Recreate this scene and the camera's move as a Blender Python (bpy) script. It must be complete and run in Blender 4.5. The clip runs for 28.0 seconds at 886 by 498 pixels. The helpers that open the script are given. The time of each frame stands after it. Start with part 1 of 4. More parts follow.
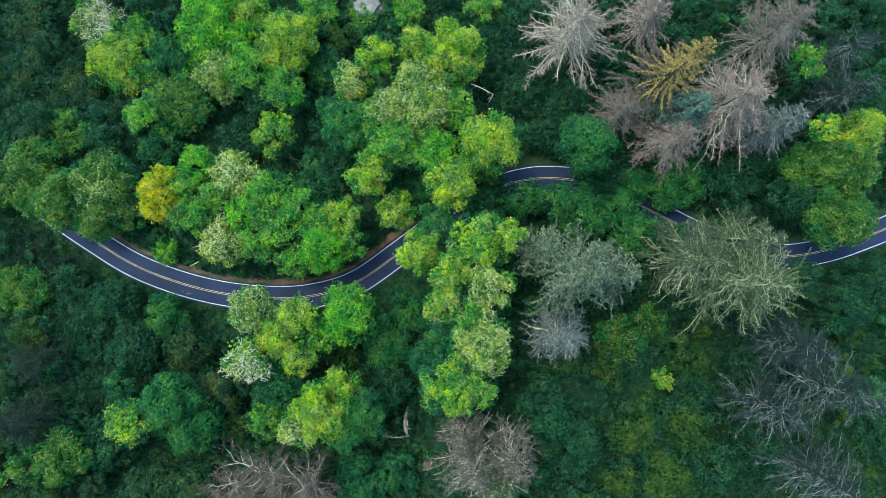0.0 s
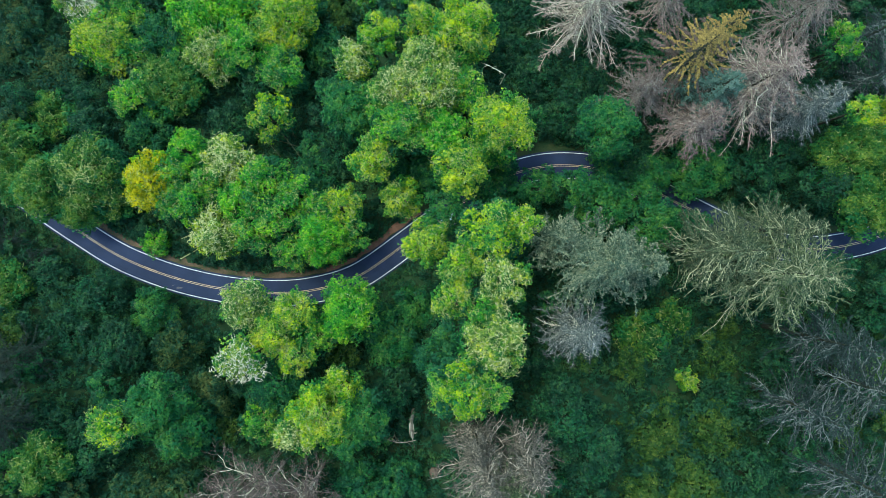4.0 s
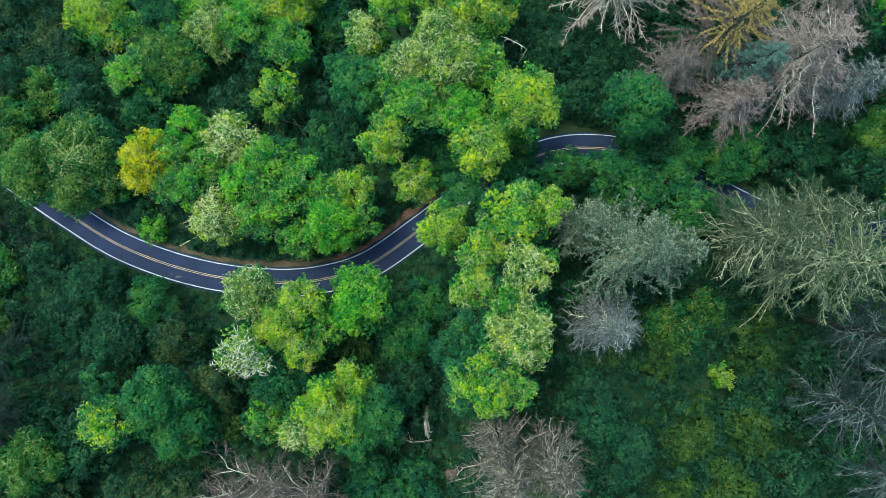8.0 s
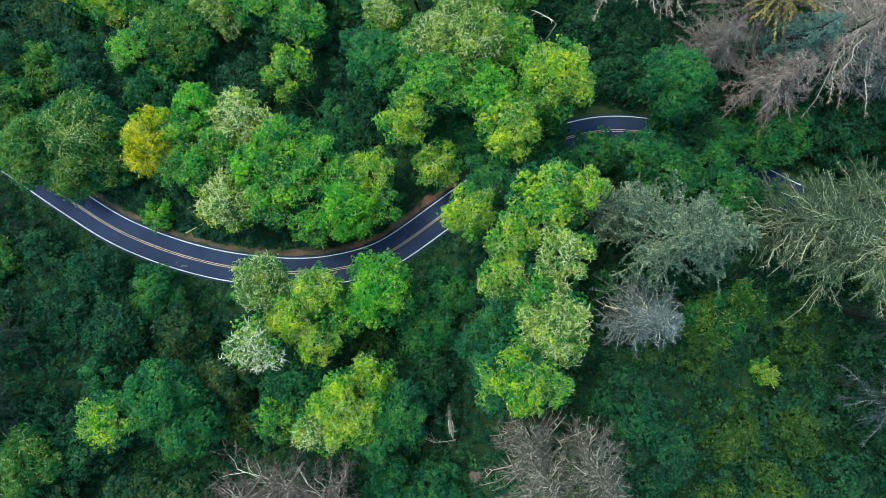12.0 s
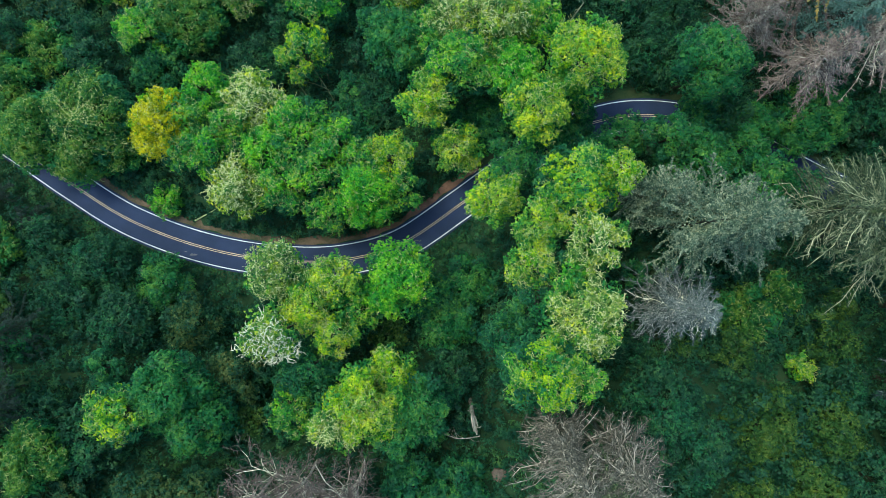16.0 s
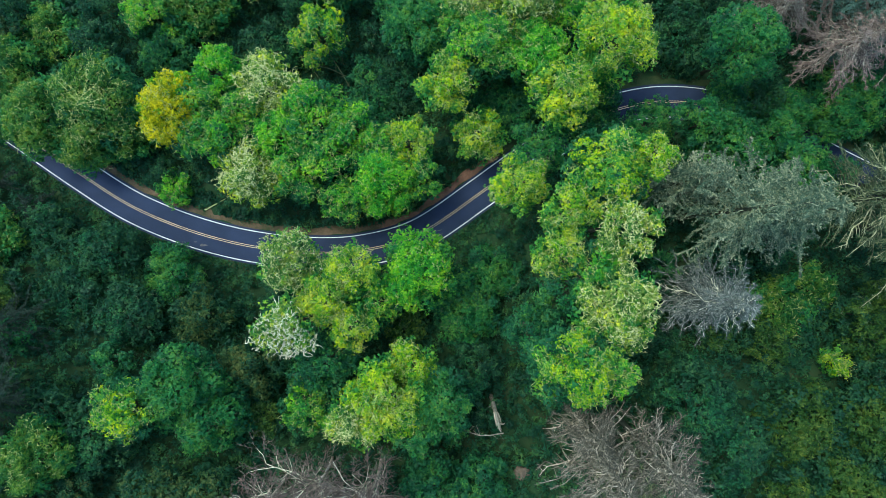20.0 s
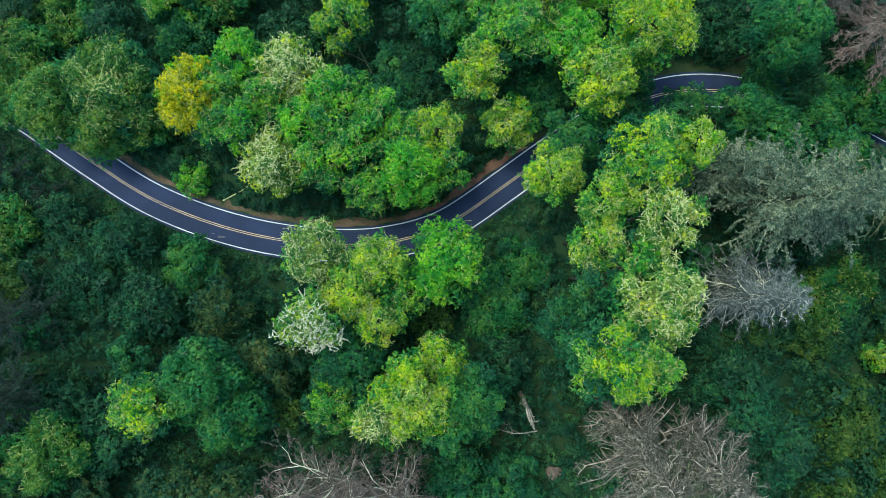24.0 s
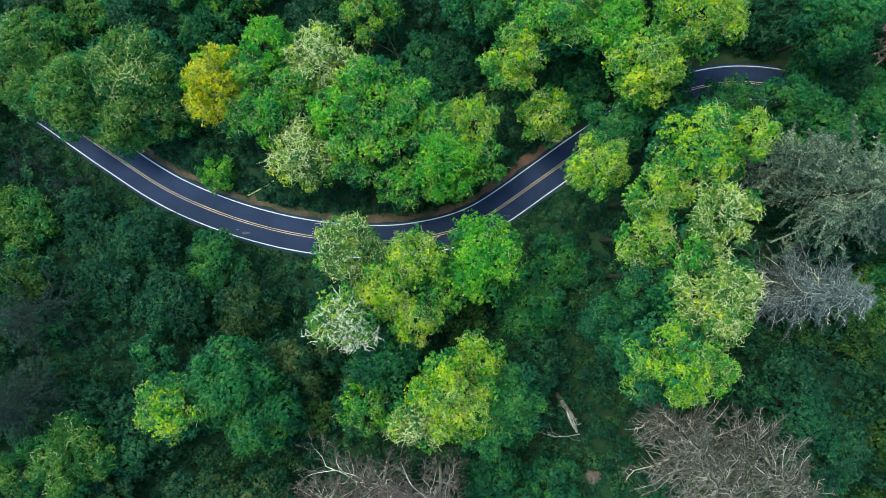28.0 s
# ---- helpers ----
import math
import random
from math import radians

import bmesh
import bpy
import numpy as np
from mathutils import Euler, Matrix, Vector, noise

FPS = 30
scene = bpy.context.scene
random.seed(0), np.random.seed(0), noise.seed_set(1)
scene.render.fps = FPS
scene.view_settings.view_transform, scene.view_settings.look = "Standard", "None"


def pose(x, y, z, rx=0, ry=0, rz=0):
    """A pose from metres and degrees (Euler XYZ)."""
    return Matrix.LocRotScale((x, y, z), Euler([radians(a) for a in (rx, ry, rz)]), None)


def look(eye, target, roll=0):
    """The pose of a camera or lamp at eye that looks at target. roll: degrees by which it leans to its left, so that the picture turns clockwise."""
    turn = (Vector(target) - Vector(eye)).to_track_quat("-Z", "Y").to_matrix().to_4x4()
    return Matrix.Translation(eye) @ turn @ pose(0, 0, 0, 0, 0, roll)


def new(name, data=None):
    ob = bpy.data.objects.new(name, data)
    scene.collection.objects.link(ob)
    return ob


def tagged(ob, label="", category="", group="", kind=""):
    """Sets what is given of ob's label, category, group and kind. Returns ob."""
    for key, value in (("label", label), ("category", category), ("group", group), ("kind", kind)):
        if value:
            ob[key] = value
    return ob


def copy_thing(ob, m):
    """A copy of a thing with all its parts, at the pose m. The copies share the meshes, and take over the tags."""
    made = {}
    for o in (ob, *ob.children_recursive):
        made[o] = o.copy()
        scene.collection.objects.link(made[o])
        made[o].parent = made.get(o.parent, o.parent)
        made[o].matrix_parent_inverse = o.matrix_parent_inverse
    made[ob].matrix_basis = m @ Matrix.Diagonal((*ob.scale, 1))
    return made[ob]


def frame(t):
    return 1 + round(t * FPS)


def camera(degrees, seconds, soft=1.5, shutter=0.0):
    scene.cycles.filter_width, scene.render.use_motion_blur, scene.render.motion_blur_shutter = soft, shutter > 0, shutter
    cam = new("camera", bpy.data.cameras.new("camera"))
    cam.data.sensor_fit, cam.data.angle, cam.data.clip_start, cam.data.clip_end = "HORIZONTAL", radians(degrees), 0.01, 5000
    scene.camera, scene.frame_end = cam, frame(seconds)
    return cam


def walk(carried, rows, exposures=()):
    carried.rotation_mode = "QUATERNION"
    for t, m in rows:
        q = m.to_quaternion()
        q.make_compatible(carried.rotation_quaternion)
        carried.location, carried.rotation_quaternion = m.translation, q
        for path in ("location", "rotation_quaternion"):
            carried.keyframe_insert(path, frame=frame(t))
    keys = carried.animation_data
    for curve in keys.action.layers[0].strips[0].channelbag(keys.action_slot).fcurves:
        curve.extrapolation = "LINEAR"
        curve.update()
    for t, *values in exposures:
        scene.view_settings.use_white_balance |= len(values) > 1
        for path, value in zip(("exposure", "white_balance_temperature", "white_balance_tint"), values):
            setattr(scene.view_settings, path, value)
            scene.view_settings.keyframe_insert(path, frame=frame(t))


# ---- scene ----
cam = camera(73.0, 28.0, soft=0.4)
METRES, EYE, TILT, LEAN, TURN = 51.0, 146.7, -90.0, 0.0, 0.0
ROWS = [
    (0.0, -0.0001, 0.0000, -0.0000, 0.00, 0.00, -0.00),
    (0.5, -0.0003, 0.0220, -0.0020, -0.01, 0.02, -0.01),
    (1.0, -0.0016, 0.0441, -0.0050, -0.03, 0.04, -0.02),
    (1.5, -0.0042, 0.0663, -0.0091, -0.03, 0.04, -0.03),
    (2.0, -0.0081, 0.0887, -0.0142, -0.04, 0.05, -0.04),
    (2.5, -0.0132, 0.1111, -0.0199, -0.03, 0.05, -0.05),
    (3.0, -0.0193, 0.1332, -0.0259, -0.03, 0.05, -0.07),
    (3.5, -0.0263, 0.1547, -0.0322, -0.02, 0.05, -0.08),
    (5.5, -0.0616, 0.2351, -0.0583, 0.00, 0.02, -0.18),
    (6.0, -0.0687, 0.2547, -0.0641, 0.02, 0.00, -0.20),
    (6.5, -0.0753, 0.2742, -0.0697, 0.03, -0.02, -0.22),
    (7.0, -0.0816, 0.2936, -0.0751, 0.05, -0.05, -0.24),
    (7.5, -0.0882, 0.3129, -0.0804, 0.06, -0.07, -0.25),
    (8.0, -0.0956, 0.3320, -0.0857, 0.07, -0.08, -0.27),
    (8.5, -0.1038, 0.3511, -0.0910, 0.07, -0.10, -0.29),
    (9.0, -0.1129, 0.3700, -0.0963, 0.07, -0.11, -0.32),
    (9.5, -0.1229, 0.3887, -0.1016, 0.08, -0.13, -0.34),
    (10.0, -0.1336, 0.4070, -0.1068, 0.08, -0.14, -0.36),
    (10.5, -0.1448, 0.4249, -0.1120, 0.08, -0.15, -0.38),
    (11.0, -0.1565, 0.4422, -0.1172, 0.09, -0.17, -0.41),
    (11.5, -0.1680, 0.4587, -0.1223, 0.09, -0.18, -0.43),
    (12.0, -0.1790, 0.4740, -0.1273, 0.10, -0.20, -0.46),
    (12.5, -0.1897, 0.4882, -0.1320, 0.10, -0.22, -0.48),
    (14.5, -0.2278, 0.5336, -0.1477, 0.08, -0.42, -0.60),
    (15.0, -0.2364, 0.5441, -0.1518, 0.09, -0.43, -0.63),
    (15.5, -0.2447, 0.5544, -0.1561, 0.10, -0.44, -0.65),
    (16.0, -0.2528, 0.5644, -0.1602, 0.11, -0.44, -0.67),
    (16.5, -0.2611, 0.5742, -0.1639, 0.12, -0.46, -0.69),
    (17.0, -0.2695, 0.5839, -0.1672, 0.12, -0.48, -0.71),
    (17.5, -0.2778, 0.5934, -0.1704, 0.12, -0.51, -0.72),
    (18.0, -0.2861, 0.6028, -0.1737, 0.12, -0.54, -0.74),
    (18.5, -0.2943, 0.6121, -0.1773, 0.13, -0.56, -0.75),
    (19.0, -0.3024, 0.6213, -0.1810, 0.13, -0.58, -0.76),
    (19.5, -0.3107, 0.6303, -0.1848, 0.13, -0.59, -0.77),
    (20.0, -0.3193, 0.6391, -0.1886, 0.12, -0.61, -0.78),
    (20.5, -0.3286, 0.6476, -0.1924, 0.11, -0.62, -0.79),
    (21.0, -0.3385, 0.6560, -0.1962, 0.11, -0.63, -0.81),
    (21.5, -0.3492, 0.6644, -0.2001, 0.10, -0.63, -0.82),
    (23.5, -0.3983, 0.6971, -0.2153, 0.07, -0.59, -0.90),
    (24.0, -0.4112, 0.7051, -0.2183, 0.07, -0.59, -0.91),
    (24.5, -0.4242, 0.7130, -0.2211, 0.07, -0.60, -0.92),
    (25.0, -0.4374, 0.7209, -0.2237, 0.07, -0.61, -0.93),
    (25.5, -0.4508, 0.7287, -0.2263, 0.07, -0.61, -0.93),
    (26.0, -0.4643, 0.7365, -0.2285, 0.07, -0.62, -0.95),
    (26.5, -0.4780, 0.7443, -0.2303, 0.07, -0.62, -0.96),
    (27.0, -0.4919, 0.7520, -0.2312, 0.06, -0.62, -0.97),
    (27.5, -0.5060, 0.7597, -0.2311, 0.05, -0.63, -0.99),
    (28.0, -0.5202, 0.7672, -0.2299, 0.04, -0.64, -1.00),
]
walk(cam, [(t, pose(0, 0, EYE, TILT, LEAN, TURN) @ pose(METRES * x, METRES * y, METRES * z, 90 + pitch, roll, yaw)) for t, x, y, z, yaw, pitch, roll in ROWS], exposures=((0, 1.43, 6650, -10.0), (28, 1.33, 6650, -10.0)))

# ---- daylight: a bright veiled sky with a soft sun from the upper left ----
SUN_ELEVATION, SUN_AZIMUTH = radians(62), radians(-50)
world = bpy.data.worlds.new("sky")
scene.world = world
world.use_nodes = True
wn = world.node_tree.nodes
sky = wn.new("ShaderNodeTexSky")
sky.sky_type, sky.sun_disc = "NISHITA", False
sky.sun_elevation, sky.sun_rotation = SUN_ELEVATION, SUN_AZIMUTH
world.node_tree.links.new(sky.outputs[0], wn["Background"].inputs[0])
wn["Background"].inputs[1].default_value = 0.2
sun = new("sun", bpy.data.lights.new("sun", "SUN"))
sun.data.energy, sun.data.angle, sun.data.color = 0.85, radians(24), (1.0, 0.96, 0.86)
sun.matrix_world = look((0, 0, 0), (-math.sin(SUN_AZIMUTH) * math.cos(SUN_ELEVATION), -math.cos(SUN_AZIMUTH) * math.cos(SUN_ELEVATION), -math.sin(SUN_ELEVATION)))


# ---- materials ----
def material(name, rough=0.7):
    m = bpy.data.materials.new(name)
    m.use_nodes = True
    m.node_tree.nodes["Principled BSDF"].inputs["Roughness"].default_value = rough
    m.node_tree.nodes["Principled BSDF"].inputs["Specular IOR Level"].default_value = 0.2
    return m, m.node_tree.nodes, m.node_tree.links


def ramp(nodes, stops):
    r = nodes.new("ShaderNodeValToRGB")
    e = r.color_ramp.elements
    while len(e) < len(stops):
        e.new(0.5)
    for el, (p, c) in zip(e, stops):
        el.position, el.color = p, (*c, 1)
    return r


def leaf_material(name, *tones, patch=0.42, through_light=0.46):
    """Leaves: every leaf its own shade, and patches of a few metres that lean to the one or the other."""
    m, n, l = material(name, 0.55)
    geo = n.new("ShaderNodeNewGeometry")
    tex = n.new("ShaderNodeTexNoise")
    tex.inputs["Scale"].default_value, tex.inputs["Detail"].default_value = 0.33, 2.0
    l.new(geo.outputs["Position"], tex.inputs["Vector"])
    stretch = n.new("ShaderNodeMapRange")
    stretch.inputs["From Min"].default_value, stretch.inputs["From Max"].default_value = 0.32, 0.68
    l.new(tex.outputs["Fac"], stretch.inputs["Value"])
    tuft = n.new("ShaderNodeTexNoise")
    tuft.inputs["Scale"].default_value, tuft.inputs["Detail"].default_value = 1.5, 1.0
    l.new(geo.outputs["Position"], tuft.inputs["Vector"])
    half = n.new("ShaderNodeMix")
    half.inputs["Factor"].default_value = 0.36
    l.new(geo.outputs["Random Per Island"], half.inputs["A"])
    spread = n.new("ShaderNodeMapRange")
    spread.inputs["From Min"].default_value, spread.inputs["From Max"].default_value = 0.34, 0.66
    l.new(tuft.outputs["Fac"], spread.inputs["Value"])
    l.new(spread.outputs["Result"], half.inputs["B"])
    mix = n.new("ShaderNodeMix")
    mix.inputs["Factor"].default_value = patch
    l.new(half.outputs["Result"], mix.inputs["A"])
    l.new(stretch.outputs["Result"], mix.inputs["B"])
    r = ramp(n, [(0.12 + 0.76 * k / (len(tones) - 1), c) for k, c in enumerate(tones)])
    l.new(mix.outputs["Result"], r.inputs["Fac"])
    b = n["Principled BSDF"]
    l.new(r.outputs["Color"], b.inputs["Base Color"])
    t = n.new("ShaderNodeBsdfTranslucent")
    warm = n.new("ShaderNodeHueSaturation")
    warm.inputs["Value"].default_value = 1.4
    l.new(r.outputs["Color"], warm.inputs["Color"])
    l.new(warm.outputs["Color"], t.inputs["Color"])
    both = n.new("ShaderNodeMixShader")
    both.inputs[0].default_value = through_light
    l.new(b.outputs[0], both.inputs[1])
    l.new(t.outputs[0], both.inputs[2])
    l.new(both.outputs[0], n["Material Output"].inputs["Surface"])
    return m


def rough_material(name, c1, c2, scale, rough=0.85, bump=0.3, fine=8.0, detail=6.0, c3=None):
    m, n, l = material(name, rough)
    geo = n.new("ShaderNodeNewGeometry")
    tex = n.new("ShaderNodeTexNoise")
    tex.inputs["Scale"].default_value, tex.inputs["Detail"].default_value = scale, detail
    l.new(geo.outputs["Position"], tex.inputs["Vector"])
    grain = n.new("ShaderNodeTexNoise")
    grain.inputs["Scale"].default_value, grain.inputs["Detail"].default_value = scale * fine, 4.0
    l.new(geo.outputs["Position"], grain.inputs["Vector"])
    mix = n.new("ShaderNodeMix")
    mix.inputs["Factor"].default_value = 0.4
    l.new(tex.outputs["Fac"], mix.inputs["A"])
    l.new(grain.outputs["Fac"], mix.inputs["B"])
    stops = ((0.35, c1), (0.65, c2)) if c3 is None else ((0.35, c1), (0.52, c2), (0.68, c3))
    r = ramp(n, stops)
    l.new(mix.outputs["Result"], r.inputs["Fac"])
    l.new(r.outputs["Color"], n["Principled BSDF"].inputs["Base Color"])
    bp = n.new("ShaderNodeBump")
    bp.inputs["Strength"].default_value, bp.inputs["Distance"].default_value = bump, 0.05
    l.new(grain.outputs["Fac"], bp.inputs["Height"])
    l.new(bp.outputs["Normal"], n["Principled BSDF"].inputs["Normal"])
    return m


LEAVES = {
    "gold": leaf_material("golden_leaves", (0.082, 0.158, 0.010), (0.261, 0.306, 0.011), (0.544, 0.486, 0.014), (0.800, 0.675, 0.020)),
    "gold2": leaf_material("yellow_green_leaves", (0.019, 0.153, 0.018), (0.117, 0.322, 0.017), (0.342, 0.490, 0.019), (0.675, 0.653, 0.021)),
    "lime": leaf_material("lime_leaves", (0.020, 0.124, 0.036), (0.103, 0.258, 0.038), (0.313, 0.440, 0.044), (0.713, 0.663, 0.062)),
    "bright": leaf_material("bright_green_leaves", (0.014, 0.133, 0.029), (0.052, 0.270, 0.029), (0.152, 0.425, 0.029), (0.396, 0.602, 0.036)),
    "green": leaf_material("green_leaves", (0.012, 0.114, 0.042), (0.044, 0.213, 0.048), (0.133, 0.346, 0.047), (0.428, 0.537, 0.052)),
    "moss": leaf_material("muted_olive_leaves", (0.011, 0.080, 0.026), (0.038, 0.142, 0.031), (0.098, 0.218, 0.035), (0.250, 0.335, 0.050)),
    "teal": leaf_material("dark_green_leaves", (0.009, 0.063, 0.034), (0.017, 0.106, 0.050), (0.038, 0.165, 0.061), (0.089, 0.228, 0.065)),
    "jade": leaf_material("blue_green_leaves", (0.011, 0.094, 0.037), (0.026, 0.162, 0.050), (0.068, 0.230, 0.053), (0.160, 0.309, 0.053)),
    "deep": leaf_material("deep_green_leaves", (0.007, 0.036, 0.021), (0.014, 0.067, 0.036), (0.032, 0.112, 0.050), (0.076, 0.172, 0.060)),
    "pale": leaf_material("pale_green_leaves", (0.019, 0.092, 0.030), (0.071, 0.172, 0.041), (0.180, 0.280, 0.060), (0.365, 0.420, 0.105)),
    "olive": leaf_material("olive_leaves", (0.012, 0.056, 0.018), (0.032, 0.098, 0.023), (0.074, 0.148, 0.030), (0.165, 0.235, 0.042)),
    "brown": leaf_material("brownish_leaves", (0.020, 0.077, 0.028), (0.044, 0.103, 0.033), (0.088, 0.136, 0.043), (0.150, 0.180, 0.058)),
}
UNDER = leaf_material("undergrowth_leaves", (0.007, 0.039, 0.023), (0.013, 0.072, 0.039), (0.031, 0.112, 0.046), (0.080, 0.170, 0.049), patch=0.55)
NEEDLES = {
    # near-black needles: deep shade at the left is put into their colour
    "gloom": leaf_material("painted_shade_needles", (0.006, 0.020, 0.014), (0.012, 0.032, 0.022), (0.040, 0.066, 0.046), patch=0.3, through_light=0.1),
    "amber": leaf_material("amber_needles", (0.080, 0.080, 0.034), (0.25, 0.19, 0.06), (0.64, 0.46, 0.13), patch=0.25, through_light=0.15),
    "teal": leaf_material("blue_green_needles", (0.036, 0.092, 0.070), (0.080, 0.155, 0.118), (0.20, 0.29, 0.235), patch=0.3, through_light=0.1),
    "oliv": leaf_material("olive_needles", (0.010, 0.032, 0.015), (0.036, 0.076, 0.033), (0.200, 0.245, 0.100), patch=0.3, through_light=0.15),
    "grey": leaf_material("grey_green_needles", (0.020, 0.052, 0.033), (0.066, 0.112, 0.070), (0.37, 0.395, 0.245), patch=0.3, through_light=0.1),
    "dark": leaf_material("dark_needles", (0.004, 0.016, 0.014), (0.009, 0.030, 0.024), (0.042, 0.078, 0.062), patch=0.3, through_light=0.1),
    "dusk": leaf_material("dusky_needles", (0.011, 0.031, 0.017), (0.029, 0.059, 0.029), (0.091, 0.122, 0.059), patch=0.3, through_light=0.1),
    "dead": leaf_material("bare_grey_twigs", (0.085, 0.064, 0.052), (0.165, 0.128, 0.104), (0.33, 0.27, 0.215), through_light=0.0),
    "rose": leaf_material("bare_pinkish_twigs", (0.070, 0.050, 0.044), (0.17, 0.122, 0.106), (0.37, 0.28, 0.24), through_light=0.0),
    "snag": leaf_material("dull_brown_twigs", (0.028, 0.028, 0.020), (0.056, 0.053, 0.039), (0.125, 0.115, 0.085), through_light=0.0),
    "rust": leaf_material("bare_brown_twigs", (0.055, 0.042, 0.034), (0.110, 0.082, 0.069), (0.235, 0.182, 0.150), through_light=0.0),
    "blue": leaf_material("bare_blue_grey_twigs", (0.028, 0.044, 0.038), (0.060, 0.078, 0.070), (0.17, 0.20, 0.18), through_light=0.0),
}
BARK = rough_material("mossy_bark", (0.022, 0.028, 0.018), (0.062, 0.066, 0.044), 2.0)
PALE_BARK = rough_material("lichen_bark", (0.42, 0.46, 0.17), (0.74, 0.75, 0.36), 1.5)
TWIG_BARK = rough_material("yellowish_lichen_bark", (0.25, 0.32, 0.09), (0.56, 0.57, 0.22), 0.8)
DIM_BARK = rough_material("dim_grey_green_bark", (0.07, 0.12, 0.06), (0.19, 0.24, 0.13), 1.5)
WHITE_BARK = rough_material("bleached_bark", (0.50, 0.48, 0.33), (0.80, 0.77, 0.56), 1.5)
PALE_GREY = rough_material("pale_grey_bark", (0.25, 0.20, 0.158), (0.66, 0.58, 0.45), 1.2)
CREAM_BARK = rough_material("cream_bark", (0.045, 0.066, 0.036), (0.24, 0.27, 0.145), 0.9)
IVORY_BARK = rough_material("ivory_bark", (0.13, 0.155, 0.075), (0.50, 0.505, 0.30), 0.9)
PEWTER_BARK = rough_material("pewter_bark", (0.050, 0.064, 0.058), (0.23, 0.255, 0.23), 0.9)
SILVER_BARK = rough_material("silver_bark", (0.14, 0.155, 0.145), (0.54, 0.555, 0.50), 1.2)
DARK_BARK = rough_material("dark_bark", (0.008, 0.016, 0.016), (0.054, 0.070, 0.064), 1.0)
DULL_BARK = rough_material("dull_brown_bark", (0.060, 0.053, 0.041), (0.36, 0.325, 0.255), 1.0)
GREY_BARK = rough_material("grey_bark", (0.15, 0.14, 0.115), (0.38, 0.355, 0.30), 2.5)
ASPHALT = rough_material("asphalt", (0.014, 0.024, 0.055), (0.024, 0.038, 0.085), 0.25, 0.75, 0.25, 60.0)
WHITE_PAINT = rough_material("white_road_paint", (0.55, 0.55, 0.54), (0.80, 0.80, 0.79), 1.2, 0.6, 0.1)
YELLOW_PAINT = rough_material("yellow_road_paint", (0.46, 0.33, 0.18), (0.62, 0.48, 0.30), 1.2, 0.6, 0.1)
SOIL = rough_material("red_soil", (0.10, 0.055, 0.035), (0.22, 0.12, 0.08), 0.6, 0.95, 0.5, 10.0)
GRASS_SOIL = rough_material("verge_soil", (0.014, 0.040, 0.016), (0.045, 0.062, 0.024), 0.35, 0.95, 0.5, 12.0)
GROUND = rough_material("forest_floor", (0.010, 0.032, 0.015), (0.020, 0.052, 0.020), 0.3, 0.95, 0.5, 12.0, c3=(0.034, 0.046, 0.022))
BROWN_SOIL = rough_material("brown_soil", (0.035, 0.050, 0.020), (0.10, 0.070, 0.042), 0.45, 0.95, 0.5, 10.0, c3=(0.17, 0.115, 0.075))
SCUFF = rough_material("scuffed_asphalt", (0.07, 0.072, 0.08), (0.14, 0.14, 0.15), 1.5, 0.8, 0.2)
ROCK = rough_material("brown_rock", (0.07, 0.055, 0.042), (0.17, 0.13, 0.10), 0.8, 0.9, 0.6)
PALE_ROCK = rough_material("pale_rock", (0.15, 0.14, 0.135), (0.32, 0.29, 0.28), 0.5, 0.9, 0.6)


# ---- mesh helpers ----
def link_mesh(name, me, mats, parent=None, label=""):
    for m in mats if isinstance(mats, (list, tuple)) else (mats,):
        me.materials.append(m)
    ob = new(name, me)
    ob.parent = parent
    return tagged(ob, label)


def part(name, bm, mat, parent=None, label=""):
    me = bpy.data.meshes.new(name)
    bm.to_mesh(me)
    bm.free()
    return link_mesh(name, me, mat, parent, label)


def quad_mesh(name, q, index=None, shading=None):
    """A mesh of separate faces from an array (n, corners, 3)."""
    n, k = len(q), q.shape[1]
    me = bpy.data.meshes.new(name)
    me.vertices.add(k * n)
    me.vertices.foreach_set("co", np.asarray(q, dtype=np.float32).ravel())
    me.loops.add(k * n)
    me.loops.foreach_set("vertex_index", np.arange(k * n, dtype=np.int32))
    me.polygons.add(n)
    me.polygons.foreach_set("loop_start", np.arange(n, dtype=np.int32) * k)
    if index is not None:
        me.polygons.foreach_set("material_index", np.asarray(index, dtype=np.int32))
    if shading is not None:
        soft = me.attributes.new("custom_normal", "FLOAT_VECTOR", "POINT")
        soft.data.foreach_set("vector", np.repeat(shading, k, axis=0).astype(np.float32).ravel())
    me.update(calc_edges=True)
    return me


def unit(v):
    return v / np.maximum(np.linalg.norm(v, axis=-1, keepdims=True), 1e-9)


def leaf_faces(rng, centre, normal, size, slim=0.7):
    """Pointed three-cornered leaf sprays at centre, facing roughly along normal; returns them with their soft shading normals."""
    n = len(centre)
    outward = unit(normal)
    nn = unit(outward + rng.normal(0, 0.65, (n, 3)))
    nn = np.where((nn * outward).sum(axis=1, keepdims=True) < 0, -nn, nn)
    u = unit(np.cross(nn, rng.normal(0, 1, (n, 3))))
    v = np.cross(nn, u)
    s = (size * rng.uniform(0.6, 1.4, n))[:, None]
    q = np.stack([centre - u * s * 0.4 - v * s * 0.5 * slim, centre + u * s * 0.6, centre - u * s * 0.4 + v * s * 0.5 * slim], axis=1)
    face = np.cross(q[:, 1] - q[:, 0], q[:, 2] - q[:, 0])
    wrong = (face * outward).sum(axis=1) < 0
    q[wrong] = q[wrong][:, ::-1]
    return q, unit(outward * 0.40 + nn * 0.85)


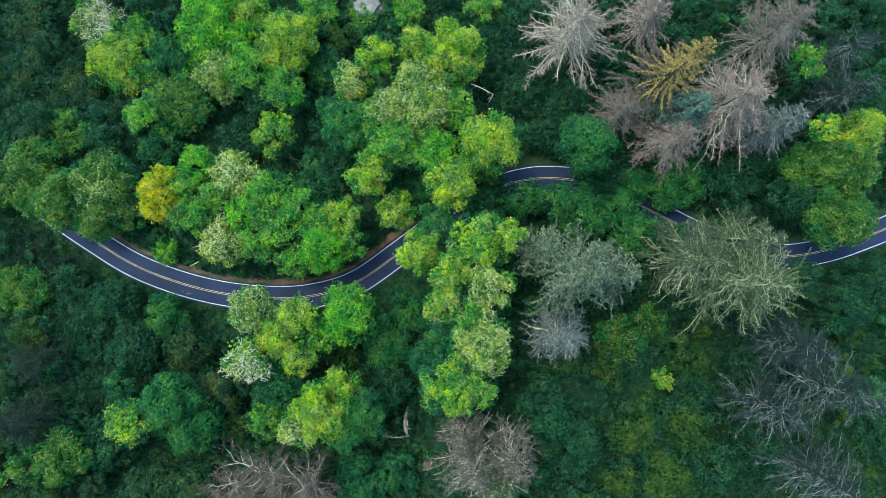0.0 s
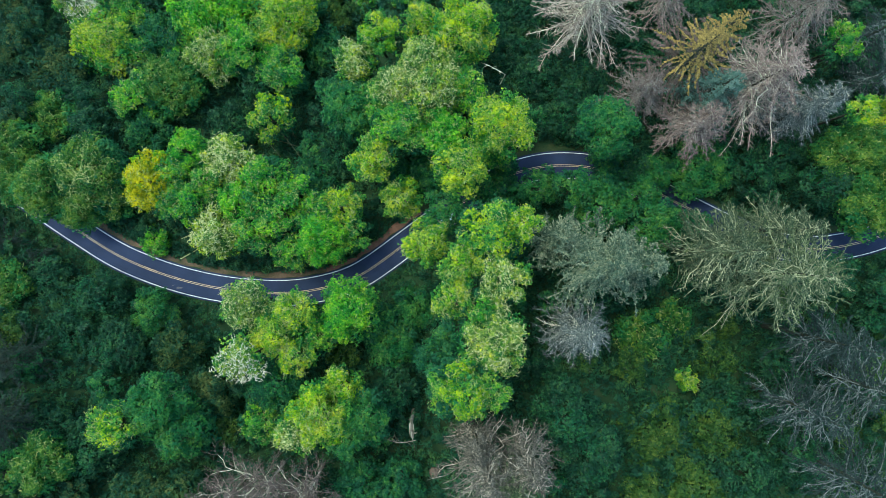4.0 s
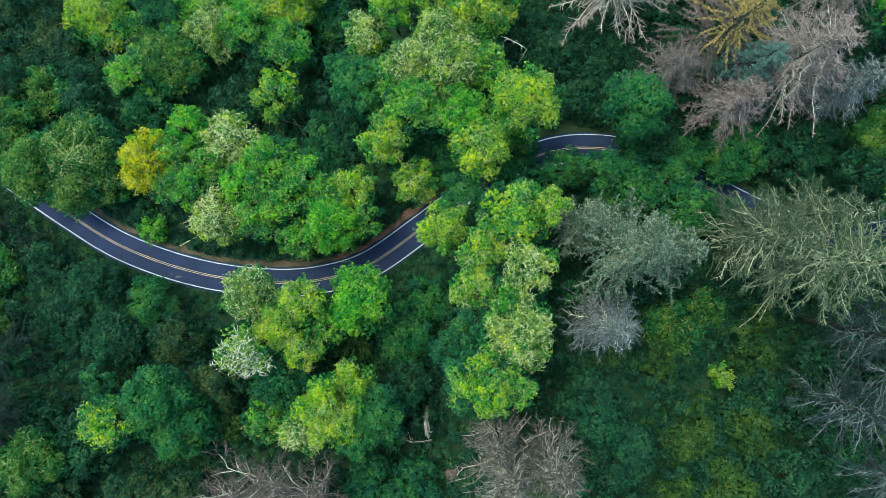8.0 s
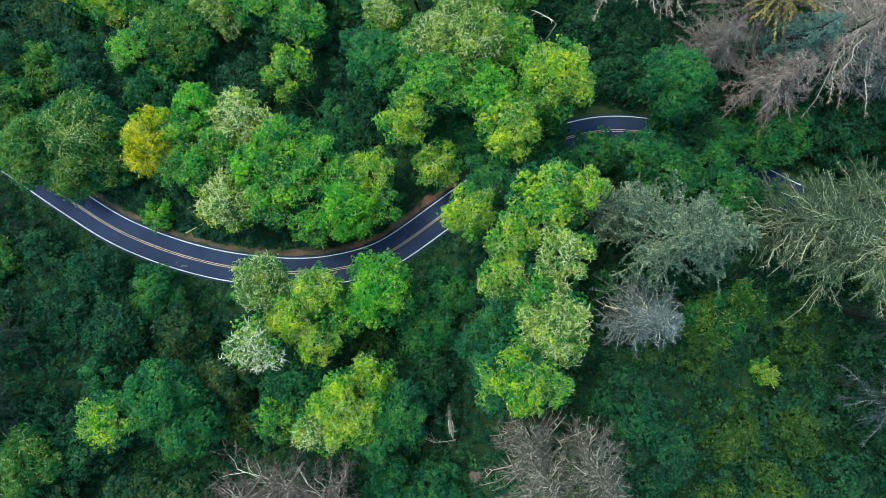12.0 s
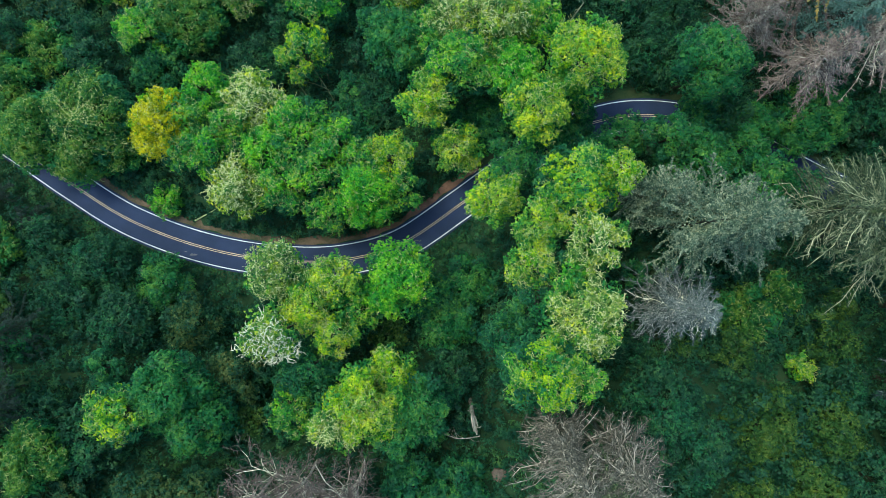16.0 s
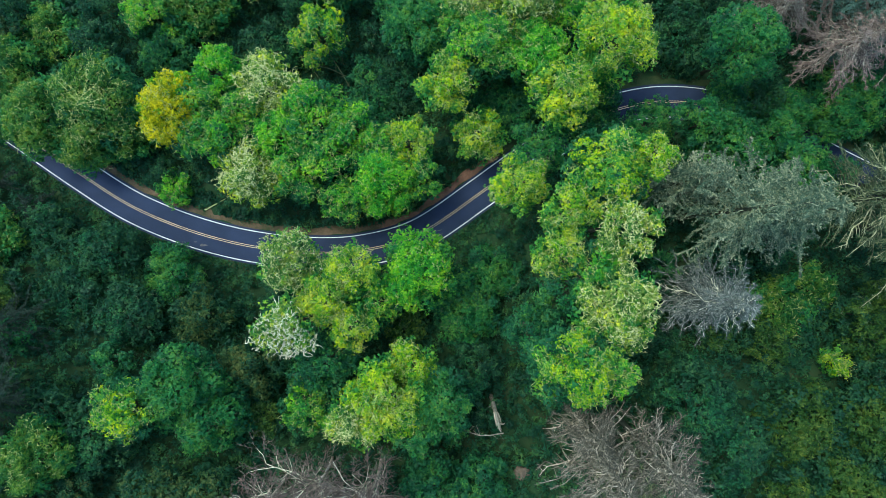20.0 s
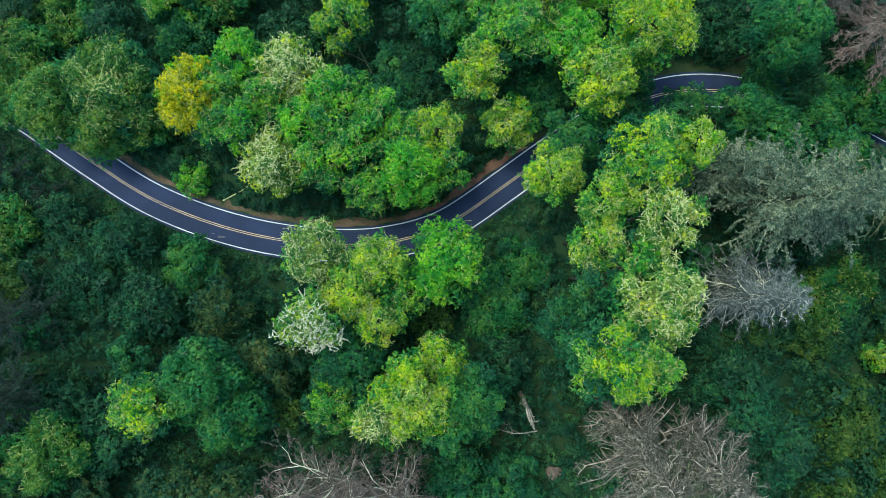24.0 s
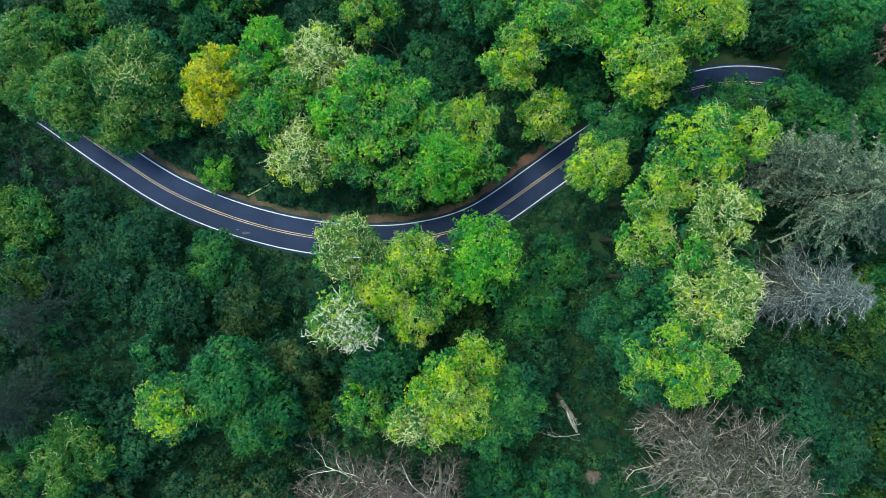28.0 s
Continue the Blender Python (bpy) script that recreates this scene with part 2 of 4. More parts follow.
def tubes(a, b, ra, rb):
    """Three-sided sticks from a to b: quads (3 n, 4, 3)."""
    d = unit(b - a)
    ref = np.where(np.abs(d[:, 2:3]) > 0.9, np.array([[1.0, 0, 0]]), np.array([[0, 0, 1.0]]))
    u = unit(np.cross(d, ref))
    v = np.cross(d, u)
    ring = [(u * math.cos(k * 2.0944) + v * math.sin(k * 2.0944)) for k in range(3)]
    ra, rb = np.broadcast_to(ra, len(a))[:, None], np.broadcast_to(rb, len(a))[:, None]
    out = [np.stack([a + ring[k] * ra, a + ring[(k + 1) % 3] * ra, b + ring[(k + 1) % 3] * rb, b + ring[k] * rb], axis=1) for k in range(3)]
    return np.concatenate(out)


def spikes(a, b, ra):
    """Three-sided pointed twigs from a to b: triangles (3 n, 3, 3)."""
    d = unit(b - a)
    ref = np.where(np.abs(d[:, 2:3]) > 0.9, np.array([[1.0, 0, 0]]), np.array([[0, 0, 1.0]]))
    u = unit(np.cross(d, ref))
    v = np.cross(d, u)
    ra = np.broadcast_to(ra, len(a))[:, None]
    ring = [a + (u * math.cos(k * 2.0944) + v * math.sin(k * 2.0944)) * ra for k in range(3)]
    tip = b + (b - a) * 0.35
    return np.concatenate([np.stack([ring[k], ring[(k + 1) % 3], tip], axis=1) for k in range(3)])


def tapered(points, radii, sides=8):
    """A closed tapered tube through points, as a bmesh."""
    bm = bmesh.new()
    rings = []
    for i, p in enumerate(points):
        d = (Vector(points[min(i + 1, len(points) - 1)]) - Vector(points[max(i - 1, 0)])).normalized()
        u = d.orthogonal().normalized()
        v = d.cross(u)
        rings.append([bm.verts.new(Vector(p) + (u * math.cos(k * 2 * math.pi / sides) + v * math.sin(k * 2 * math.pi / sides)) * radii[i]) for k in range(sides)])
    for r1, r2 in zip(rings, rings[1:]):
        for k in range(sides):
            bm.faces.new((r1[k], r1[(k + 1) % sides], r2[(k + 1) % sides], r2[k]))
    bm.faces.new(list(reversed(rings[0])))
    bm.faces.new(rings[-1])
    bmesh.ops.recalc_face_normals(bm, faces=bm.faces)
    return bm


# ---- the road's line and the ground ----
CENTRE = [(-175, 72), (-150, 52), (-122, 31), (-103.5, 15.6), (-93, 8.3), (-83.5, 1.9), (-74.3, -3.7), (-64.5, -7.7), (-54.7, -10.3), (-45, -11.6), (-35, -11.7),
          (-26, -10.0), (-19.2, -7.1), (-10.2, -0.7), (-3.6, 4.2), (4, 9.5), (11, 13.8), (18.5, 16.3), (25.3, 17.0), (33, 16.2), (42, 13), (52.4, 7.9),
          (61, 3.7), (71, -0.2), (80.6, -1.8), (90, -0.7), (99.5, 2.2), (112, 8), (135, 24), (160, 42)]


def spline(points, step=1.0):
    out = []
    for i in range(1, len(points) - 2):
        p0, p1, p2, p3 = (np.array(points[j], float) for j in (i - 1, i, i + 1, i + 2))
        n = max(2, int(np.linalg.norm(p2 - p1) / step))
        for k in range(n):
            t = k / n
            out.append(0.5 * (2 * p1 + (p2 - p0) * t + (2 * p0 - 5 * p1 + 4 * p2 - p3) * t * t + (3 * p1 - p0 - 3 * p2 + p3) * t ** 3))
    return np.array(out)


LINE = spline(CENTRE)
ALONG = unit(np.gradient(LINE, axis=0))
SIDE = np.stack([-ALONG[:, 1], ALONG[:, 0]], axis=1)
HALF = 2.85


def road_height(x):
    """The road runs level along the foot of the slope."""
    return np.full(np.shape(x), 3.0)


def road_offset(x, y):
    """Distance from the road's centre line, plus to the north and minus to the south."""
    x, y = np.atleast_1d(x), np.atleast_1d(y)
    d2 = (LINE[None, :, 0] - x[:, None]) ** 2 + (LINE[None, :, 1] - y[:, None]) ** 2
    i = d2.argmin(axis=1)
    return np.sqrt(d2.min(axis=1)) * np.where((x - LINE[i, 0]) * SIDE[i, 0] + (y - LINE[i, 1]) * SIDE[i, 1] < 0, -1.0, 1.0)


def road_gap(x, y):
    return np.abs(road_offset(x, y))


def swell(x, y):
    return 0.9 * np.sin(x * 0.11 + 1.3) * np.cos(y * 0.13 + 0.4) + 0.45 * np.sin(x * 0.31 + y * 0.23)


def ground_height(x, y):
    """A hillside: it climbs south of the road and falls gently north of it."""
    off = road_offset(x, y)
    x, y = np.atleast_1d(x), np.atleast_1d(y)
    far = np.clip((np.abs(off) - 4.5) / 8.0, 0, 1)
    slope = 0.34 * np.clip(-off - 5, 0, 85) - 0.15 * np.clip(off - 10, 0, 60)
    return 2.88 + far * swell(x, y) + slope


def ground_at(x, y):
    return float(ground_height(x, y)[0])


def build_ground():
    axis_x = np.concatenate([[-2500, -1200, -600, -300], np.arange(-174, 171.1, 3.0), [300, 600, 1200, 2500]])
    axis_y = np.concatenate([[-2500, -1200, -500, -200, -130], np.arange(-96, 99.1, 3.0), [130, 220, 500, 1200, 2500]])
    gx, gy = np.meshgrid(axis_x, axis_y)
    gz = ground_height(gx.ravel(), gy.ravel())
    me = bpy.data.meshes.new("ground")
    w = len(axis_x)
    faces = [(j * w + i, j * w + i + 1, (j + 1) * w + i + 1, (j + 1) * w + i) for j in range(len(axis_y) - 1) for i in range(w - 1)]
    me.from_pydata(np.stack([gx.ravel(), gy.ravel(), gz], axis=1).tolist(), [], faces)
    for p in me.polygons:
        p.use_smooth = True
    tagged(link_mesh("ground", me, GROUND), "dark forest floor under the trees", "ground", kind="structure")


def ribbon(name, off_a, off_b, lift, mat, first=0, last=None, thick=0.0, wobble=0.0, parent=None, bite=0.0):
    """A strip along the road between two offsets from the centre line."""
    bm = bmesh.new()
    idx = range(first, len(LINE) if last is None else last)
    rows = []
    for i in idx:
        wa = wobble * math.sin(i * 0.71) * math.sin(i * 0.23 + 1)
        wb = wobble * math.sin(i * 0.53 + 2) * math.sin(i * 0.31)
        z = float(road_height(LINE[i, 0])) + lift
        pa, pb = LINE[i] + SIDE[i] * (off_a + wa), LINE[i] + SIDE[i] * (off_b + wb)
        row = [bm.verts.new((pa[0], pa[1], z)), bm.verts.new((pb[0], pb[1], z))]
        if thick:
            row += [bm.verts.new((pb[0], pb[1], z - thick)), bm.verts.new((pa[0], pa[1], z - thick))]
        rows.append(row)
    for r1, r2 in zip(rows, rows[1:]):
        n = len(r1)
        for k in range(n if thick else 1):
            bm.faces.new((r1[k], r2[k], r2[(k + 1) % n], r1[(k + 1) % n]))
    bmesh.ops.recalc_face_normals(bm, faces=bm.faces)
    if not thick:
        for f in bm.faces:
            if f.normal.z < 0:
                f.normal_flip()
    return part(name, bm, mat, parent)


def build_road():
    road = ribbon("road", -HALF - 0.45, HALF + 0.45, 0.0, ASPHALT, thick=0.12)
    tagged(road, "winding two-lane road of dark blue-grey asphalt", "road", kind="structure")
    for name, o, mat, label in (("edge_line", HALF, WHITE_PAINT, "white painted edge line"), ("edge_line", -HALF, WHITE_PAINT, "white painted edge line"),
                                ("centre_line", 0.16, YELLOW_PAINT, "yellow painted centre line"), ("centre_line", -0.16, YELLOW_PAINT, "yellow painted centre line")):
        h = 0.08 if mat is WHITE_PAINT else 0.055
        tagged(ribbon(name, o - h, o + h, 0.004, mat, parent=road, wobble=0.015), label)
    red = [i for i in range(len(LINE)) if -27 < LINE[i, 0] < -4]
    for a, b, mat, label in ((0, red[0] + 1, BROWN_SOIL, "brown earth verge with sparse grass"), (red[0], red[-1] + 1, SOIL, "reddish bare soil verge along the road"), (red[-1], len(LINE), GRASS_SOIL, "dark grassy verge along the road")):
        tagged(ribbon("verge", HALF + 0.452, HALF + 1.9, -0.035, mat, a, b, wobble=0.45), label, "verge", kind="structure")
    tagged(ribbon("verge", -HALF - 2.3, -HALF - 0.452, -0.035, GRASS_SOIL, wobble=0.5), "dark grassy verge along the road", "verge", kind="structure")
    # pale scuffs on the asphalt
    rng = np.random.default_rng(5)
    for x, y, w in ((-61.0, -10.7, 0.9), (-62.5, -10.1, 0.35), (-34.5, -9.9, 0.5)):
        bm = bmesh.new()
        ring = [bm.verts.new((x + w * rng.uniform(0.5, 1) * math.cos(a), y + 0.4 * w * rng.uniform(0.4, 1) * math.sin(a), float(road_height(x + w * math.cos(a) * 0.75)) + 0.02)) for a in np.linspace(0, 5.9, 12)]
        bm.faces.new(ring)
        part("scuff", bm, SCUFF, road, "pale scuffed patch of asphalt")


build_ground()
build_road()

# ---- trees ----
CROWN_WORDS = {
    "jade": "broadleaf tree with a blue-green crown",
    "gold": "broadleaf tree with a golden yellow autumn crown", "gold2": "broadleaf tree with a yellow-green crown", "lime": "broadleaf tree with a lime green crown",
    "bright": "broadleaf tree with a bright green crown", "green": "broadleaf tree with a fresh green crown", "teal": "broadleaf tree with a dark bluish green crown",
    "moss": "broadleaf tree with a muted olive green crown", "mixed": "green broadleaf tree with yellow-green patches in its crown", "deep": "low broadleaf tree with deep green foliage", "pale": "broadleaf tree with pale lichen-covered twigs in its crown",
    "lichen": "half-bare broadleaf tree covered in pale lichen", "white": "half-dead tree with bleached white bare twigs", "twiggy": "green tree with long pale bare limbs in its crown",
    "olive": "low tree with olive green speckled leaves", "brown": "low tree with brownish green leaves",
}
# third leaf kind, usually darker, paints shade on a crown's lower lobes
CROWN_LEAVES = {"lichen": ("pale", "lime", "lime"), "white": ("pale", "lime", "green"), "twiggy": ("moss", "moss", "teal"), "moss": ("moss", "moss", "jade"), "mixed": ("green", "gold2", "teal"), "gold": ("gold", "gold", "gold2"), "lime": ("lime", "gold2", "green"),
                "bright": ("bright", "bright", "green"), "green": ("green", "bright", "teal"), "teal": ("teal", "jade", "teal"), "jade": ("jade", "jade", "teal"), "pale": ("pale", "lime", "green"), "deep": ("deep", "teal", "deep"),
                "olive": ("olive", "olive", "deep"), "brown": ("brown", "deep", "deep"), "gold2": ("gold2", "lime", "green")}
TWIGS = {"lichen": 28.0, "white": 22.0, "twiggy": 20.0, "pale": 36.0, "moss": 10.0, "mixed": 17.0, "lime": 27.0, "gold": 16.0, "gold2": 19.0, "green": 14.0, "teal": 4.0, "jade": 6.0, "bright": 9.0, "brown": 3.0, "deep": 2.0, "olive": 3.0}
FULLNESS = {"deep": 0.8, "lichen": 0.8, "white": 0.5, "pale": 0.9}
PLACED = []
counter = [0]


def broadleaf(x, y, top, r, hue):
    counter[0] += 1
    rng = np.random.default_rng(counter[0])
    base = ground_at(x, y)
    h = top - base
    small = h < 9
    tree = new("shrub" if small else "broadleaf_tree")
    tree.location = (x, y, base)
    words = CROWN_WORDS[hue]
    if small:
        words = words.replace("broadleaf tree", "rounded shrub").replace("low tree", "low rounded shrub")
    tagged(tree, words, "shrub" if small else "tree", "forest shrubs" if small else "forest trees")
    depth = min(1.75 * r, 0.78 * h)
    # main lobes on a dome
    n = max(5, int(2.0 * r))
    PLACED.append((x, y, r))
    lobes = []
    turn = rng.uniform(0, 6.28)
    for i in range(n):
        rho = math.sqrt((i + 0.4) / n) * rng.uniform(0.66, 0.88) * r
        a = turn + i * 2.39996 + rng.normal(0, 0.25)
        lr = r * rng.uniform(0.20, 0.40)
        lobes.append((rho * math.cos(a), rho * math.sin(a), h - lr * 0.8 - (rho / r) ** 2 * depth * 0.62 - rng.uniform(0, 0.2) * depth, lr))
    for tier, spread in ((0.62, 0.74), (0.88, 0.56)):
        for i in range(n // 2 + 2):
            a = turn + tier + i * 6.2832 / (n // 2 + 2) + rng.normal(0, 0.2)
            lobes.append((spread * r * math.cos(a), spread * r * math.sin(a), h - depth * (tier + rng.uniform(-0.1, 0.08)), r * rng.uniform(0.24, 0.34)))
    full = FULLNESS.get(hue, 1.0)
    cs, ns, owner, sizes = [], [], [], []
    low_kind = hue in ("deep", "olive", "brown")
    tall = min(1.0, max(0.0, (top - 22) / 18))
    leaf = 0.28 if low_kind else 0.30 - 0.07 * tall
    for k, (lx, ly, lz, lr) in enumerate(lobes):
        upper = k < n
        m = int((15.0 if upper else 4.5) * lr * lr * full) + 6
        d = unit(rng.normal(0, 1, (m, 3)) + np.array([0, 0, 0.6]))
        c = np.array([lx, ly, lz]) + d * (lr * rng.uniform(0.74, 1.12, m))[:, None] * np.array([1, 1, 0.85])
        inside = np.zeros(m, bool)
        for j, (ox, oy, oz, o_r) in enumerate(lobes):
            if j != k:
                inside |= ((c - np.array([ox, oy, oz])) ** 2).sum(axis=1) < (0.72 * o_r) ** 2
        c, d = c[~inside], d[~inside]
        # every tuft is a small dome of leaves
        per = 12 + int(5 * tall) if upper else 6
        dome = unit(rng.normal(0, 1, (len(c) * per, 3)) + np.repeat(d, per, axis=0) * 0.9)
        cs.append(np.repeat(c, per, axis=0) + dome * (np.repeat(rng.uniform(0.22, 0.50, len(c)), per) * rng.uniform(0.6, 1.1, len(dome)))[:, None])
        ns.append(dome * 0.55 + np.repeat(d, per, axis=0) * 0.45 + np.array([0, 0, 0.25]))
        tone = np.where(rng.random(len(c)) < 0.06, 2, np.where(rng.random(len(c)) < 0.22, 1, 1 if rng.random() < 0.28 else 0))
        # lower lobes take the third kind, shade put into their colour
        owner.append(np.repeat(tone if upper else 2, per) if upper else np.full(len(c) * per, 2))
        sizes.append(np.full(len(dome), leaf if upper else 0.46))
    # broad sprays deeper inside each lobe; lower lobes keep the painted shade tone
    for k, (lx, ly, lz, lr) in enumerate(lobes):
        m = int(44 * lr * full) + 14
        d = unit(rng.normal(0, 1, (m, 3)) + np.array([0, 0, 0.6]))
        cs.append(np.array([lx, ly, lz]) + d * (lr * rng.uniform(0.74, 0.92, m))[:, None] * np.array([1, 1, 0.85]))
        ns.append(d)
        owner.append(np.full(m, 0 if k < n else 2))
        sizes.append(np.full(m, 0.20 + 0.22 * lr))
    size = np.concatenate(sizes)
    q, shade = leaf_faces(rng, np.concatenate(cs), np.concatenate(ns), size)
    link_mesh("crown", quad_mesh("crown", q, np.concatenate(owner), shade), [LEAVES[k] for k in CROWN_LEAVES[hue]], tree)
    # trunk and limbs
    bend = rng.normal(0, 0.03 * h, 2)
    tr = 0.009 * h + 0.06
    fork = h - depth * 0.85
    part("trunk", tapered([(0, 0, -0.3), (bend[0] * 0.4, bend[1] * 0.4, fork * 0.5), (bend[0], bend[1], fork), (bend[0] * 1.2, bend[1] * 1.2, h - depth * 0.25)], [tr * 1.3, tr, tr * 0.8, tr * 0.25], 7),
         PALE_BARK if hue == "lichen" else BARK, tree)
    if not small:
        starts, ends = [], []
        for lx, ly, lz, lr in lobes[:n]:
            starts.append((bend[0], bend[1], fork + rng.uniform(0, 0.2) * depth))
            ends.append((lx, ly, lz))
        for p, e in zip(np.array(starts), np.array(ends)):
            mid = (p + e) / 2 + np.array([0, 0, 0.08 * depth]) + rng.normal(0, 0.12, 3)
            part("limb", tapered([p, mid, e], [tr * 0.5, tr * 0.35, tr * 0.1], 5), PALE_BARK if hue in ("pale", "lichen", "white", "twiggy") else BARK, tree)
    # twigs that show on the crown's surface
    amount = TWIGS.get(hue, 0.0)
    if amount:
        thick = {"white": 1.7, "lichen": 1.6, "pale": 1.1, "deep": 0.7, "teal": 0.7, "jade": 0.8, "olive": 0.7, "brown": 0.7}.get(hue, 0.95)
        segs_a, segs_b, ra = [], [], []
        for lx, ly, lz, lr in lobes[:n]:
            for _ in range(int(amount * lr * rng.uniform(0.3, 1.4) * ((1.7 if lx > 0 else 0.35) if hue == "white" else 1.0) + rng.random())):
                up = unit(rng.normal(0, 1, 3) * np.array([1, 1, 0.5]) + np.array([0, 0, 0.9]))
                p = np.array([lx, ly, lz]) + up * lr * np.array([1, 1, 0.85]) * rng.uniform(0.90, 1.08)
                d = unit(np.cross(up, rng.normal(0, 1, 3)) + up * 0.35)
                w, curl, step = 0.036 * thick * rng.uniform(0.6, 1.35), rng.normal(0, 0.40), rng.uniform(0.12, 0.27)
                for s in range(9 if hue in ("white", "lichen") else 5):
                    d = unit(d + np.cross(up, d) * curl + rng.normal(0, 0.30, 3))
                    e = p + d * step
                    segs_a.append(p), segs_b.append(e), ra.append(w * (1 - 0.09 * s))
                    if s in (1, 3, 5, 6):
                        segs_a.append(p), segs_b.append(p + unit(d + rng.normal(0, 0.8, 3)) * step * rng.uniform(0.8, 1.6)), ra.append(w * 0.65)
                    p = e
        if hue == "twiggy":
            for k in range(9):
                az = 0.35 + k * 2.39996 if k > 4 else rng.normal(0.6, 0.7)
                p = np.array([rng.normal(0.0, 0.05) * r, rng.normal(-0.08, 0.05) * r, h - 0.12 * depth])
                d = unit(np.array([math.cos(az), math.sin(az), 0.22]))
                for s in range(6):
                    d = unit(d + rng.normal(0, 0.13, 3))
                    e = p + d * r * rng.uniform(0.08, 0.12)
                    segs_a.append(p), segs_b.append(e), ra.append(0.055 - 0.007 * s)
                    for side in (-0.7, 0.7):
                        segs_a.append(e), segs_b.append(e + unit(d + np.array([-d[1], d[0], 0.2]) * side) * r * rng.uniform(0.03, 0.10)), ra.append(0.026)
                    p = e
        if segs_a:
            ra = np.array(ra)
            bark = WHITE_BARK if hue == "white" else PALE_BARK if hue in ("pale", "lichen") else DIM_BARK if hue in ("deep", "teal", "jade", "olive", "brown") else TWIG_BARK
            tagged(link_mesh("twig_layer", quad_mesh("twig_layer", spikes(np.array(segs_a), np.array(segs_b), ra * 1.15)), bark, tree, "pale lichen-covered bare twigs"), kind="stuff")
    return tree


CONIFER_WORDS = {
    "dead": "tall dead spruce with bare pale grey branches", "rose": "tall dead spruce with bare pinkish grey twigs", "snag": "dead spruce with long pale ascending bare limbs", "rust": "tall dying spruce with bare brownish branches", "blue": "dead spruce with bare blue-grey branches",
    "amber": "tall spruce with amber yellowing drooping boughs", "teal": "spruce with dense blue-green needles", "oliv": "large olive-green spruce with pale bare boughs",
    "grey": "tall spruce with grey-green mossy boughs", "dusk": "dusky green spruce with long pale bare boughs", "gloom": "very dark green spruce coloured for deep shade", "dark": "dark spruce with drooping grey-green boughs",
}


# whorl spacing, stem thickness, tufts, needle width, needle length, side twigs
FULL = ("oliv", "dusk", "grey", "dark", "snag", "blue")
BOUGHS = {"dead": (1.05, 1.5, 5, 0.05, 0.42, 0.24), "rose": (0.95, 0.95, 6, 0.05, 0.42, 0.26), "rust": (1.0, 1.1, 5, 0.05, 0.45, 0.26), "blue": (0.75, 1.1, 5, 0.055, 0.34, 0.26), "amber": (1.6, 1.0, 13, 0.10, 0.22, 0.05),
          "teal": (0.95, 0.8, 6, 0.15, 0.26, 0.20), "oliv": (1.1, 1.05, 8, 0.11, 0.23, 0.24), "grey": (1.15, 0.9, 7, 0.17, 0.27, 0.28), "gloom": (1.15, 0.8, 6, 0.10, 0.26, 0.24), "dark": (1.35, 1.1, 4, 0.10, 0.24, 0.24),
          "dusk": (0.95, 1.1, 6, 0.11, 0.22, 0.22), "snag": (1.1, 1.45, 4, 0.055, 0.32, 0.32)}


